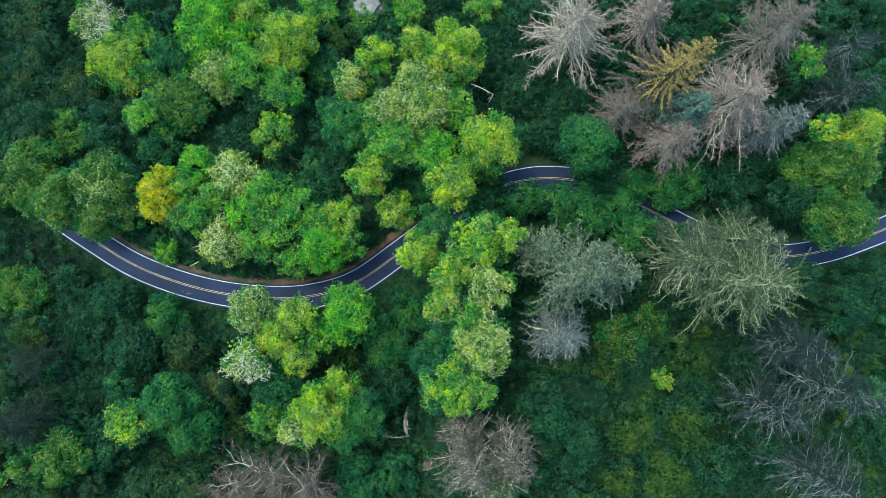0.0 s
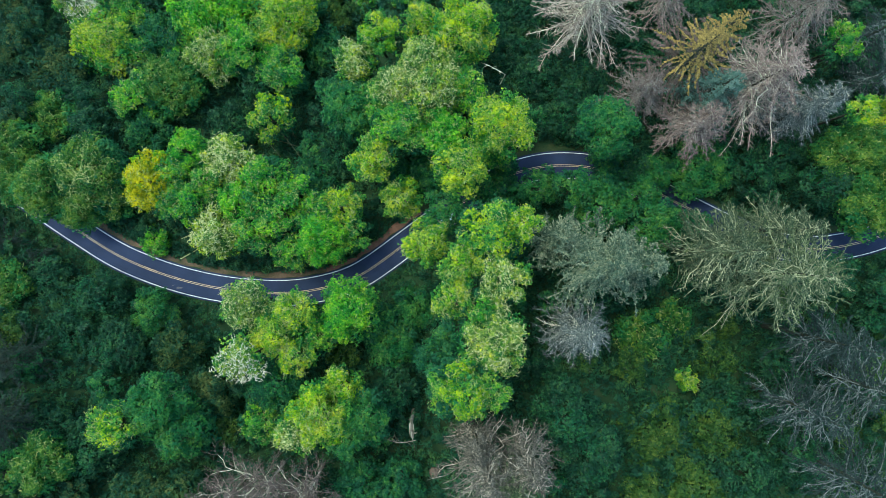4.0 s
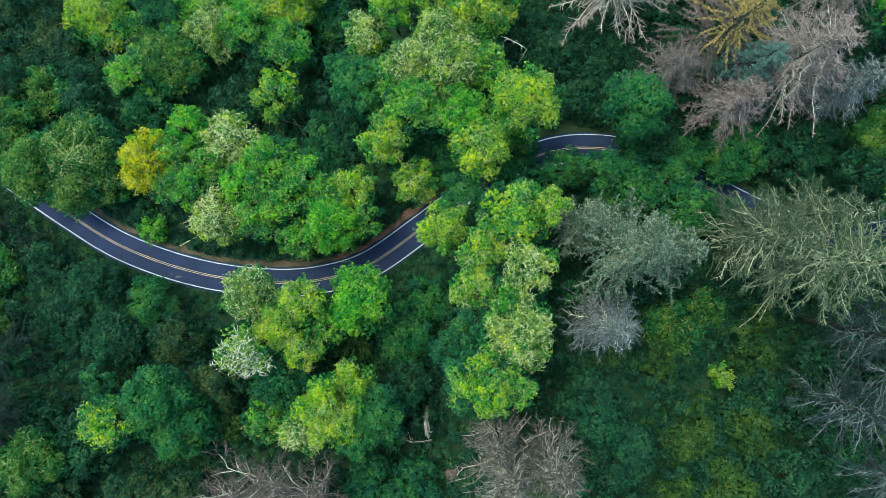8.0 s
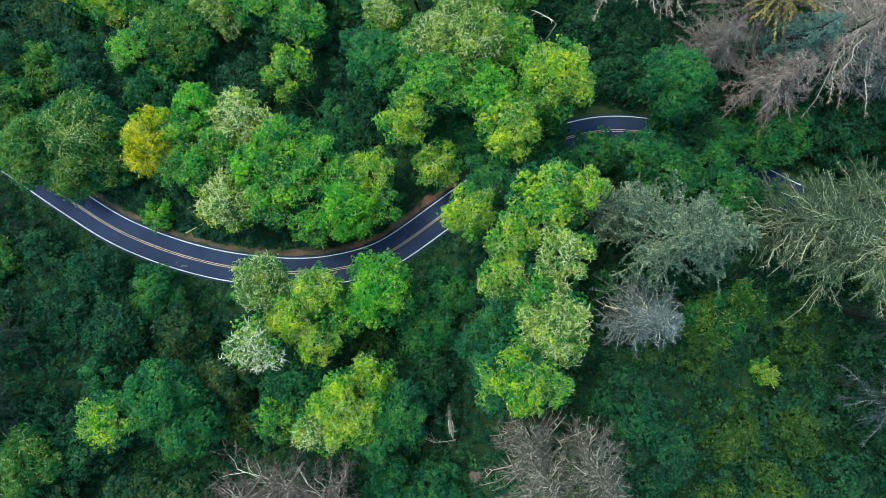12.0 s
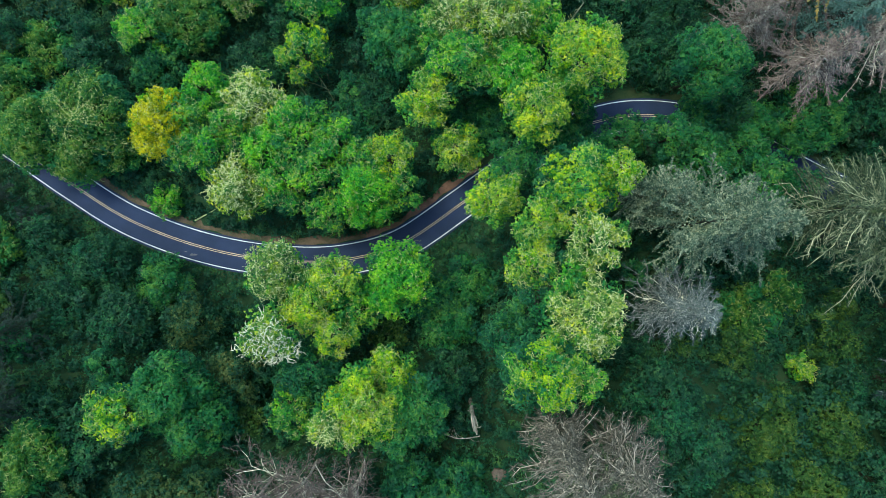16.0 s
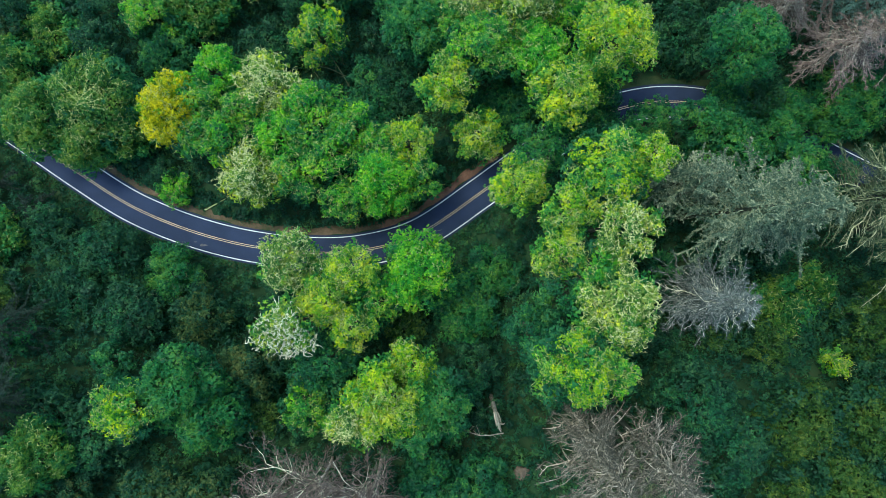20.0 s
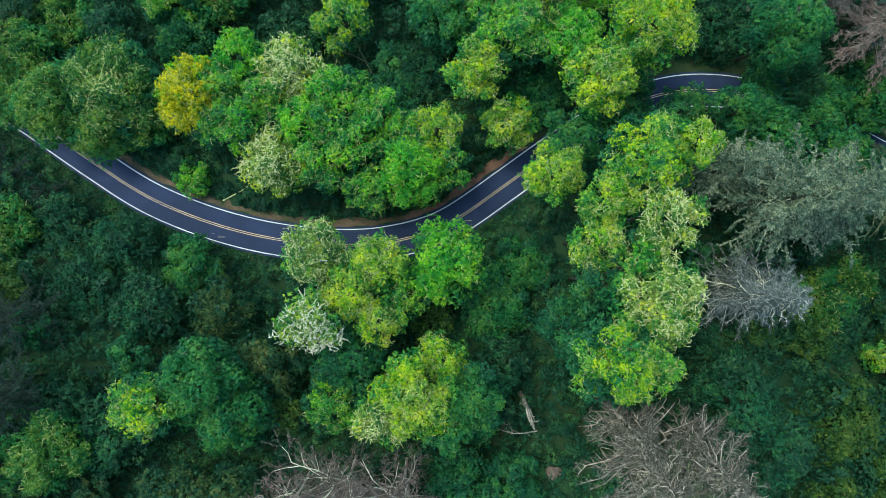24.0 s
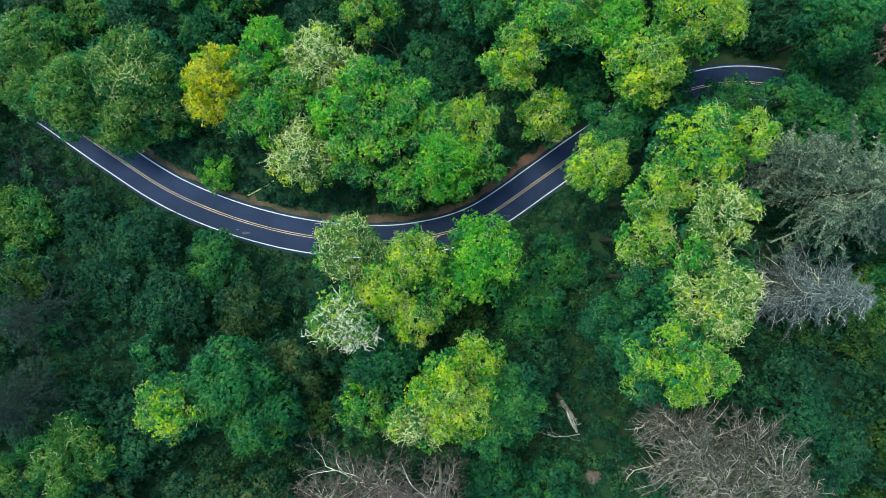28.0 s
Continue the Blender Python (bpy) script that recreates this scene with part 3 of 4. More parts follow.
def conifer(x, y, top, r, hue):
    counter[0] += 1
    rng = np.random.default_rng(counter[0])
    base = ground_at(x, y)
    h = top - base
    PLACED.append((x, y, r * (0.2 if hue == "gloom" else 0.7)))
    tree = new("spruce_tree")
    tree.location = (x, y, base)
    tagged(tree, CONIFER_WORDS[hue], "tree", "spruce trees")
    bare = hue in ("dead", "rose", "rust", "blue", "snag")
    tr = 0.010 * h + 0.1
    part("trunk", tapered([(0, 0, -0.3), (0.1, 0.1, h * 0.5), (0, 0, h)], [tr * 1.2, tr * 0.7, 0.03], 8), BARK, tree)
    wood = {"teal": BARK, "grey": CREAM_BARK, "dead": PALE_GREY, "rose": PALE_GREY, "amber": BARK, "oliv": CREAM_BARK, "dusk": CREAM_BARK, "snag": DULL_BARK, "dark": DARK_BARK, "gloom": BARK, "blue": SILVER_BARK}.get(hue, GREY_BARK)
    # a share of the boughs is bleached, stouter and more crooked than the rest
    bleached, share = {"oliv": (IVORY_BARK, 0.45), "dusk": (IVORY_BARK, 0.25), "grey": (IVORY_BARK, 0.42), "dark": (PEWTER_BARK, 0.35), "blue": (WHITE_BARK, 0.10), "snag": (PALE_GREY, 0.16), "rose": (WHITE_BARK, 0.10), "dead": (WHITE_BARK, 0.22)}.get(hue, (wood, 0.0))
    spacing, stem, rep, wide, long, side_twig = BOUGHS[hue]
    tuft, toward, turn = [], [], 0.3
    z = h - 0.4
    low = h * (0.15 if hue == "blue" else 0.36 if hue in ("dark", "gloom", "snag") else 0.33 if hue in FULL else 0.36)
    while z > low:
        f = (h - z) / (h - low)
        reach = r * (0.10 + 0.90 * min(1.0, f * (1.5 if hue in FULL else 1.3)) ** 0.8)
        turn = turn + 0.47 if hue == "amber" else rng.uniform(0, 6.2832)
        ring = 7 if f > 0.12 else 5
        for k in range(ring):
            L = reach * (rng.uniform(0.45, 1.18) if bare else rng.uniform(0.80, 1.10) if hue == "amber" else rng.uniform(0.50, 1.15))
            az = turn + k * 6.2832 / ring + rng.normal(0, 0.18 if hue == "amber" else 0.45)
            out = np.array([math.cos(az), math.sin(az), 0.0])
            flat = np.array([-out[1], out[0], 0.0])
            s = np.linspace(0, 1, 6)
            pale = rng.random() < share
            sway = rng.normal(0.18 if hue == "amber" else 0, {"amber": 0.12, "dead": 0.16, "snag": 0.42, "blue": 0.40}.get(hue, 0.28)) * L
            lift = rng.uniform(0.3, 0.8) if hue == "snag" else rng.uniform(0.15, 0.45) if f < 0.35 else rng.uniform(-0.05, 0.25)
            droop = rng.uniform(0.08, 0.30) if hue == "oliv" else rng.uniform(0.22, 0.52)
            pts = out * (s * L)[:, None] + flat * (sway * s * s)[:, None] + np.array([0, 0, 1.0]) * (z + lift * L * s - droop * L * s * s + 0.10 * L * s ** 4)[:, None]
            pts[1:-1] += rng.normal(0, 0.05 + {"amber": 0.004, "dead": 0.016, "snag": 0.06, "blue": 0.05, "oliv": 0.048}.get(hue, 0.035) * L, (4, 3)) * np.array([1, 1, 0.5])
            rad = np.linspace(0.035 + 0.007 * L, 0.018, 6) * stem * (1.18 if pale else 0.95)
            plume = hue == "amber"
            m = max(3, int(L * (4.5 if plume else 2.2)))
            ss = rng.uniform(0.2, 0.98, m)
            root = np.stack([np.interp(ss, s, pts[:, c]) for c in range(3)], axis=1)
            sign = np.where(np.arange(m) % 2, 1.0, -1.0)
            d = unit(out * rng.uniform(0.5, 1.0, m)[:, None] + flat * (sign * rng.uniform(0.4, 0.9, m))[:, None] + np.array([0, 0, 1.0]) * rng.normal(-0.15, 0.2, m)[:, None])
            ln = ((0.10 if plume else 0.30) + (0.30 if plume else side_twig * L) * (1.05 - ss)) * rng.uniform(0.5, 1.3, m)
            bend = unit(d + np.cross(np.array([0, 0, 1.0]), d) * rng.normal(0, 0.5, m)[:, None] + np.array([0, 0, 1.0]) * rng.normal(-0.15, 0.25, m)[:, None])
            knee = root + d * (ln * 0.5)[:, None]
            tip = knee + bend * (ln * 0.6)[:, None]
            slim = 0.030 if plume else 0.030 * stem * (1.15 if pale else 0.95)
            link_mesh("branch", quad_mesh("branch", np.concatenate([tubes(pts[:-1], pts[1:], rad[:-1], rad[1:]), tubes(root, knee, slim, slim * 0.8), tubes(knee, tip, slim * 0.8, 0.012)])), bleached if pale else wood, tree)
            along = unit(np.gradient(pts, axis=0))
            mm = int(L * (7 if bare else 9)) + 4
            st = rng.uniform(0.12 if bare else 0.25, 1.0, mm)
            tuft.append(np.stack([np.interp(st, s, pts[:, c]) for c in range(3)], axis=1))
            toward.append(np.stack([np.interp(st, s, along[:, c]) for c in range(3)], axis=1))
            for g in (0.3, 0.65, 1.0):
                tuft.append(root + (knee - root) * min(1.0, 2 * g) + (tip - knee) * max(0.0, 2 * g - 1)), toward.append(d if g < 0.5 else bend)
        z -= rng.uniform(0.75, 1.15) * (0.6 + h / 70) * spacing
    c, d = np.concatenate(tuft), np.concatenate(toward)
    c, d = np.repeat(c, rep, axis=0), np.repeat(d, rep, axis=0)
    d = unit(d + rng.normal(0, 0.40 if hue == "amber" else 0.75 if bare else 0.95, d.shape) * np.array([1, 1, 0.6]))
    if hue in ("oliv", "dusk", "dark"):
        c = c - np.array([0, 0, 0.10])
    # amber crowns keep their needles near the top alone
    leafy = c[:, 2] > h * 0.64 if hue == "amber" else np.full(len(c), not bare)
    if hue == "amber":
        keep = leafy | (rng.random(len(c)) < 0.4)
        c, d, leafy = c[keep], d[keep], leafy[keep]
    ln = np.where(leafy, long, 0.45)[:, None] * rng.uniform(0.6, 1.3, len(c))[:, None]
    wd = np.where(leafy, wide, 0.045)[:, None]
    w = unit(np.cross(d, rng.normal(0, 0.6, c.shape) + np.array([0, 0, 1.0])))
    q = np.stack([c - w * wd * 0.5, c + w * wd * 0.5, c + d * ln], axis=1)
    if leafy.any():
        tagged(link_mesh("needles", quad_mesh("needles", q[leafy]), NEEDLES[hue], tree), kind="stuff")
    if not leafy.all():
        tagged(link_mesh("twig_layer", quad_mesh("twig_layer", q[~leafy]), NEEDLES["rust" if hue == "amber" else hue], tree), kind="stuff")
    return tree


def bare_tree(x, y, top, r, hue):
    """A leafless broadleaf tree: limbs that fork again and again."""
    counter[0] += 1
    rng = np.random.default_rng(counter[0])
    base = ground_at(x, y)
    h = top - base
    PLACED.append((x, y, r * 0.7))
    tree = new("bare_tree")
    tree.location = (x, y, base)
    tagged(tree, "leafless grey broadleaf tree with forking pale limbs" if hue == "grey" else "leafless brownish broadleaf tree with fine twigs", "tree", "forest trees")
    wood = PALE_GREY
    tr = 0.008 * h + 0.06
    part("trunk", tapered([(0, 0, -0.3), (0.2, 0.1, h * 0.35), (0, 0.2, h * 0.72)], [tr * 1.2, tr, tr * 0.7], 8), wood, tree)
    fine_a, fine_b = [], []
    for i in range(12):
        a = i * 2.39996 + rng.normal(0, 0.3)
        reach = 0.85 * r * math.sqrt((i + 0.6) / 12)
        p = np.array([rng.normal(0, 0.3), rng.normal(0.2, 0.3), h * rng.uniform(0.45, 0.7)])
        goal = np.array([reach * math.cos(a), reach * math.sin(a), h * rng.uniform(0.86, 1.0) - 0.2 * reach])
        sa, sb, ra, rb = [], [], [], []

        def grow(p, d, length, radius, level):
            for s in range(3):
                d = unit(d + rng.normal(0, 0.26, 3))
                e = p + d * length / 3
                if level < 3:
                    sa.append(p), sb.append(e), ra.append(radius * (1 - 0.2 * s)), rb.append(radius * (0.8 - 0.2 * s))
                else:
                    fine_a.append(p), fine_b.append(e)
                if level < 4 and (s or level):
                    for _ in range(2):
                        grow(e, unit(d + rng.normal(0, 0.55, 3)), length * rng.uniform(0.40, 0.6), radius * 0.5, level + 1)
                p = e

        grow(p, unit(goal - p), np.linalg.norm(goal - p), tr * 0.50, 1)
        link_mesh("limb", quad_mesh("limb", tubes(np.array(sa), np.array(sb), np.array(ra), np.array(rb))), WHITE_BARK if i % 3 == 0 else wood, tree)
    tagged(link_mesh("twig_layer", quad_mesh("twig_layer", spikes(np.array(fine_a), np.array(fine_b), 0.042)), NEEDLES["rust"], tree), kind="stuff")
    return tree

# Outer trees often take a darker leaf kind, standing in for lens falloff.
broadleaf(-61.6, 12.5, 20.4, 6.3, "gold")
broadleaf(-54.8, 18.6, 17.8, 4.7, "bright")
broadleaf(-53.6, 7.8, 19.0, 5.2, "green")
broadleaf(-46.6, 16.3, 19.0, 5.7, "lichen")
broadleaf(-48.7, 1.6, 19.0, 6.0, "lichen")
broadleaf(-39.0, 11.1, 19.9, 6.7, "green")
broadleaf(-40.8, 2.0, 19.3, 5.5, "green")
broadleaf(-31.6, 9.5, 18.6, 5.2, "green")
broadleaf(-26.4, 0.1, 20.7, 6.2, "bright")
broadleaf(-33.7, -2.6, 16.9, 4.0, "green")
broadleaf(-22.2, 6.9, 18.8, 4.7, "lime")
broadleaf(-38.8, 26.7, 13.1, 5.2, "mixed")
broadleaf(-10.6, 8.7, 16.8, 4.8, "lime")
broadleaf(-16.4, 16.7, 20.5, 5.2, "lime")
broadleaf(-21.4, 27.4, 17.1, 6.6, "jade")
broadleaf(-5.2, 31.8, 23.1, 8.8, "pale")
broadleaf(-10.2, 22.6, 22.2, 6.1, "green")
broadleaf(-2.3, 21.6, 22.9, 5.5, "bright")
broadleaf(1.8, 13.7, 27.5, 5.6, "lime")
broadleaf(9.8, 22.3, 28.5, 6.9, "lime")
broadleaf(-15.0, 43.1, 18.0, 4.7, "gold2")
broadleaf(-20.7, 38.2, 14.8, 4.9, "pale")
broadleaf(-6.3, 46.1, 14.3, 4.9, "lime")
broadleaf(2.6, 43.5, 20.5, 7.1, "lime")
broadleaf(-36.9, 49.1, 12.0, 7.7, "lime")
broadleaf(-37.1, 36.7, 12.4, 5.8, "green")
broadleaf(-54.0, 53.6, 10.9, 9.6, "bright")
broadleaf(-45.1, 42.0, 12.5, 6.3, "green")
broadleaf(-53.0, 41.3, 10.2, 5.8, "pale")
broadleaf(-84.1, 54.5, 5.4, 6.8, "white")
broadleaf(-78.5, 44.7, 7.7, 7.5, "lime")
broadleaf(-65.8, 46.4, 5.7, 5.7, "teal")
broadleaf(-70.2, 31.3, 10.1, 5.6, "green")
broadleaf(-62.1, 34.3, 8.6, 7.5, "moss")
broadleaf(-67.7, 24.3, 7.0, 5.4, "teal")
broadleaf(-94.4, 19.6, 13.3, 6.5, "moss")
broadleaf(-85.4, 10.8, 17.6, 7.6, "moss")
broadleaf(-75.9, 13.4, 18.4, 8.4, "twiggy")
broadleaf(-88.5, 27.5, 7.7, 6.1, "moss")
broadleaf(-72.4, 8.9, 13.5, 5.2, "moss")
broadleaf(-40.5, -13.2, 24.9, 5.7, "pale")
broadleaf(-34.5, -18.6, 25.8, 4.5, "lime")
broadleaf(-30.4, -14.2, 25.7, 4.7, "lime")
broadleaf(-30.5, -22.8, 25.2, 4.2, "lime")
broadleaf(-20.5, -14.2, 25.2, 6.6, "bright")
broadleaf(-40.6, -22.8, 28.8, 4.8, "white")
broadleaf(-35.3, -29.3, 23.6, 5.5, "teal")
broadleaf(-24.8, -33.3, 31.6, 6.8, "lime")
broadleaf(-16.7, -34.0, 28.1, 5.6, "jade")
broadleaf(1.7, -26.1, 40.3, 6.3, "mixed")
broadleaf(7.3, -18.0, 38.2, 6.4, "pale")
broadleaf(0.7, -17.0, 32.4, 4.0, "teal")
broadleaf(-4.8, -0.6, 28.3, 4.8, "lime")
broadleaf(0.1, -10.9, 32.7, 4.0, "lime")
broadleaf(1.8, -4.9, 33.1, 4.4, "lime")
broadleaf(7.0, 1.4, 34.6, 6.4, "mixed")
broadleaf(12.6, 2.8, 34.5, 3.5, "gold2")
broadleaf(9.3, -7.3, 35.2, 5.0, "pale")
broadleaf(-57.2, -32.6, 27.6, 6.8, "jade")
broadleaf(-63.9, -35.2, 29.1, 5.3, "mixed")
broadleaf(-52.8, -37.9, 25.2, 6.2, "jade")
broadleaf(-65.4, -0.3, 7.5, 3.5, "bright")
broadleaf(-96.8, -10.1, 12.9, 6.7, "moss")
broadleaf(-87.5, -7.7, 10.3, 4.7, "deep")
broadleaf(-74.9, -12.2, 13.3, 5.9, "deep")
broadleaf(-64.3, -15.5, 11.8, 5.5, "jade")
broadleaf(-81.2, -20.4, 13.3, 5.9, "deep")
broadleaf(-70.3, -22.7, 15.7, 6.3, "deep")
broadleaf(-58.2, -22.9, 14.3, 5.6, "brown")
broadleaf(-48.4, -31.0, 19.3, 6.2, "brown")
broadleaf(-38.1, -36.9, 21.6, 4.9, "green")
broadleaf(-78.5, -43.2, 28.6, 6.0, "moss")
broadleaf(-85.6, -44.7, 27.7, 3.9, "moss")
broadleaf(-71.1, -41.8, 24.4, 6.2, "deep")
broadleaf(-80.4, -38.6, 22.0, 5.6, "deep")
broadleaf(30.8, 22.3, 26.0, 6.6, "jade")
broadleaf(18.5, 11.5, 16.0, 4.8, "jade")
broadleaf(11.4, 16.5, 11.5, 3.4, "teal")
broadleaf(33.6, 17.3, 11.4, 3.9, "teal")
broadleaf(25.0, 10.5, 21.5, 4.6, "jade")
broadleaf(30.7, 7.0, 19.6, 7.2, "jade")
broadleaf(39.4, 9.4, 17.0, 4.7, "jade")
broadleaf(42.1, 3.2, 20.2, 6.2, "jade")
broadleaf(53.8, 16.3, 13.8, 7.5, "jade")
broadleaf(65.7, 14.4, 12.9, 6.0, "deep")
broadleaf(25.9, 27.9, 8.8, 6.1, "deep")
broadleaf(78.0, 39.9, 22.0, 4.3, "green")
broadleaf(80.0, 25.5, 24.0, 3.1, "gold2")
broadleaf(82.2, 17.4, 21.3, 7.4, "moss")
broadleaf(92.8, 25.8, 18.3, 6.0, "lime")
broadleaf(90.0, 17.4, 20.7, 6.2, "moss")
broadleaf(86.2, 6.7, 24.6, 7.7, "moss")
broadleaf(78.1, 11.4, 18.7, 5.7, "deep")
broadleaf(-8.2, -15.3, 13.7, 5.6, "jade")
broadleaf(-11.9, -22.7, 15.7, 5.8, "jade")
broadleaf(-11.6, -30.8, 19.1, 5.0, "deep")
broadleaf(21.2, -32.9, 31.0, 6.8, "deep")
broadleaf(25.8, -39.8, 30.0, 6.8, "deep")
broadleaf(-17.1, -48.5, 25.1, 6.2, "teal")
broadleaf(-9.8, -47.0, 24.0, 4.8, "teal")
broadleaf(39.1, -19.7, 17.7, 5.7, "moss")
broadleaf(46.0, -16.2, 15.8, 4.5, "moss")
broadleaf(47.5, -28.2, 19.5, 2.6, "gold2")
broadleaf(53.6, -24.5, 19.7, 4.9, "olive")
broadleaf(39.7, -37.7, 24.0, 7.1, "olive")
broadleaf(50.5, -37.8, 24.5, 7.3, "olive")
broadleaf(45.8, -47.3, 27.1, 6.5, "olive")
broadleaf(56.8, -45.5, 26.1, 6.1, "deep")
broadleaf(36.5, -47.3, 26.5, 4.6, "olive")
broadleaf(53.9, -31.3, 21.7, 4.8, "deep")
broadleaf(87.8, -13.4, 21.3, 6.1, "deep")
broadleaf(93.8, -7.3, 19.8, 6.2, "deep")
broadleaf(-98.2, 43.0, 7.2, 6.2, "brown")
broadleaf(-88.0, 39.1, 6.5, 7.0, "brown")
broadleaf(-99.1, 54.2, 5.9, 6.8, "brown")
broadleaf(-49.4, 25.9, 5.0, 6.2, "deep")
broadleaf(15.8, 51.8, 4.9, 6.8, "deep")
broadleaf(19.5, 36.2, 7.4, 5.3, "deep")
broadleaf(-25.4, 52.7, 2.5, 5.5, "olive")
broadleaf(-29.4, 44.1, 3.4, 5.5, "teal")
broadleaf(-30.0, 14.9, 6.9, 5.4, "teal")
broadleaf(13.0, 42.1, 5.1, 4.6, "deep")
broadleaf(-20.0, 57.1, 1.1, 5.0, "green")
broadleaf(-8.8, 57.6, 4.3, 5.5, "green")
broadleaf(10.3, 58.4, 6.2, 5.4, "green")
broadleaf(-24.7, 18.9, 6.8, 5.4, "deep")
conifer(28.2, 47.2, 29.0, 11.6, "dead")
conifer(45.4, 34.8, 35.9, 10.2, "amber")
conifer(52.0, 40.1, 31.5, 5.4, "amber")
conifer(50.6, 28.9, 31.7, 7.6, "teal")
conifer(59.2, 30.4, 35.9, 11.0, "rose")
conifer(48.7, 23.3, 27.1, 7.9, "rose")
conifer(38.1, 29.6, 26.7, 7.5, "rust")
conifer(70.6, 46.2, 31.7, 9.2, "rust")
conifer(83.6, 41.1, 31.9, 6.9, "dark")
conifer(85.5, 33.1, 30.3, 5.7, "dark")
conifer(45.3, 51.8, 22.4, 7.0, "rose")
conifer(70.2, 26.2, 31.5, 6.5, "blue")
conifer(25.3, -4.5, 48.9, 9.2, "grey")
conifer(23.4, -17.5, 38.0, 6.4, "blue")
conifer(57.4, -6.0, 48.0, 12.5, "oliv")
conifer(68.1, -18.5, 43.0, 7.8, "dark")
conifer(73.2, -26.2, 47.7, 9.3, "dark")
conifer(63.2, -30.7, 42.3, 8.4, "dark")
conifer(69.3, -41.8, 50.2, 9.6, "dark")
conifer(6.0, -39.6, 47.1, 7.6, "snag")
conifer(12.8, -38.2, 46.1, 6.2, "snag")
conifer(4.2, -35.6, 42.5, 4.6, "snag")
conifer(9.7, -42.7, 49.3, 6.1, "oliv")
bare_tree(-34.8, -46.5, 31.3, 5.9, "grey")
bare_tree(-42.1, -48.7, 30.5, 5.3, "grey")
broadleaf(-60.7, -51.6, 28.8, 7.2, "brown")
broadleaf(-52.1, -49.5, 27.7, 5.3, "brown")
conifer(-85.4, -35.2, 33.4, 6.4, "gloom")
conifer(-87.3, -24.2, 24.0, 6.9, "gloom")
# two added spruces that darken the shaded ground beside the road
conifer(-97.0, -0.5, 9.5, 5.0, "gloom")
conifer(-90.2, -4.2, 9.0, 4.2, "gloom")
bare_tree(-26.5, -46.7, 31.8, 4.8, "grey")
broadleaf(6.6, 11.8, 12.6, 4.9, "jade")
broadleaf(11.9, 10.9, 11.1, 4.2, "teal")
broadleaf(36.2, 15.5, 12.1, 5.5, "teal")
broadleaf(39.0, 15.9, 13.1, 5.4, "deep")
broadleaf(43.5, 14.6, 13.0, 4.7, "jade")
broadleaf(-79.6, 7.2, 14.3, 5.9, "moss")
broadleaf(-94.9, 12.5, 12.3, 5.5, "moss")
broadleaf(-101.0, 14.6, 10.2, 6.6, "moss")
broadleaf(-102.2, 25.2, 9.0, 6.6, "deep")
broadleaf(-1.1, 5.5, 21.5, 4.9, "jade")
broadleaf(-11.0, 13.3, 10.2, 4.7, "teal")
broadleaf(8.4, 19.1, 15.8, 4.6, "green")
broadleaf(-16.9, 28.5, 16.9, 5.6, "green")
broadleaf(2.0, 31.1, 19.2, 5.5, "green")
broadleaf(-11.6, 31.0, 19.6, 5.4, "pale")
broadleaf(0.8, 38.2, 16.0, 5.1, "green")
broadleaf(-25.2, 32.0, 12.2, 4.4, "teal")
broadleaf(-30.6, 57.6, 5.4, 6.0, "green")
broadleaf(-47.9, 56.9, 7.9, 6.2, "lime")
broadleaf(-73.4, 52.3, 3.4, 6.0, "green")
broadleaf(-71.5, 42.4, 4.4, 5.2, "green")
broadleaf(-62.2, 45.3, 4.1, 5.5, "green")
broadleaf(-43.7, 8.2, 19.4, 4.9, "bright")
broadleaf(-35.0, 5.1, 19.8, 4.9, "green")
broadleaf(-20.5, 1.4, 17.4, 4.2, "green")
broadleaf(-28.0, 6.4, 17.7, 4.5, "green")
broadleaf(-51.0, 12.0, 17.9, 4.5, "green")
broadleaf(5.0, -13.0, 33.6, 3.9, "green")
broadleaf(-2.8, -23.0, 27.7, 4.6, "teal")
broadleaf(6.5, -26.4, 37.6, 4.2, "green")
broadleaf(-1.5, -25.4, 36.9, 3.8, "green")
broadleaf(-27.0, -19.1, 22.2, 4.1, "green")
broadleaf(-15.6, -17.5, 17.0, 5.0, "teal")
broadleaf(-21.5, -29.1, 26.4, 4.7, "lime")
broadleaf(-29.2, -36.7, 28.3, 4.6, "pale")
broadleaf(-19.8, -37.5, 29.1, 4.1, "jade")
conifer(48.9, -2.1, 43.2, 8.8, "dusk")
conifer(60.7, 1.7, 40.6, 7.2, "dusk")
conifer(34.2, -4.6, 39.0, 5.9, "grey")
conifer(19.8, 0.1, 36.8, 5.4, "grey")
broadleaf(29.0, -12.2, 19.9, 4.9, "deep")
broadleaf(68.1, -24.4, 21.4, 6.1, "deep")
broadleaf(63.2, -34.7, 23.2, 5.5, "deep")
broadleaf(66.4, -42.1, 26.5, 5.9, "deep")
broadleaf(78.8, -7.3, 19.0, 5.0, "deep")
broadleaf(58.4, 22.4, 11.2, 5.2, "deep")
broadleaf(71.0, 18.3, 13.1, 5.7, "deep")
broadleaf(30.1, 34.8, 7.7, 5.9, "deep")
broadleaf(42.6, 43.3, 6.1, 5.9, "deep")
broadleaf(47.1, 51.9, 4.7, 5.4, "deep")
broadleaf(-4.8, 16.5, 9.6, 4.6, "teal")
broadleaf(-3.2, 13.4, 9.6, 4.1, "teal")
broadleaf(52.6, 3.6, 12.0, 3.6, "teal")
broadleaf(-57.1, 13.8, 18.1, 4.7, "green")
broadleaf(-58.3, 7.8, 17.7, 4.0, "green")


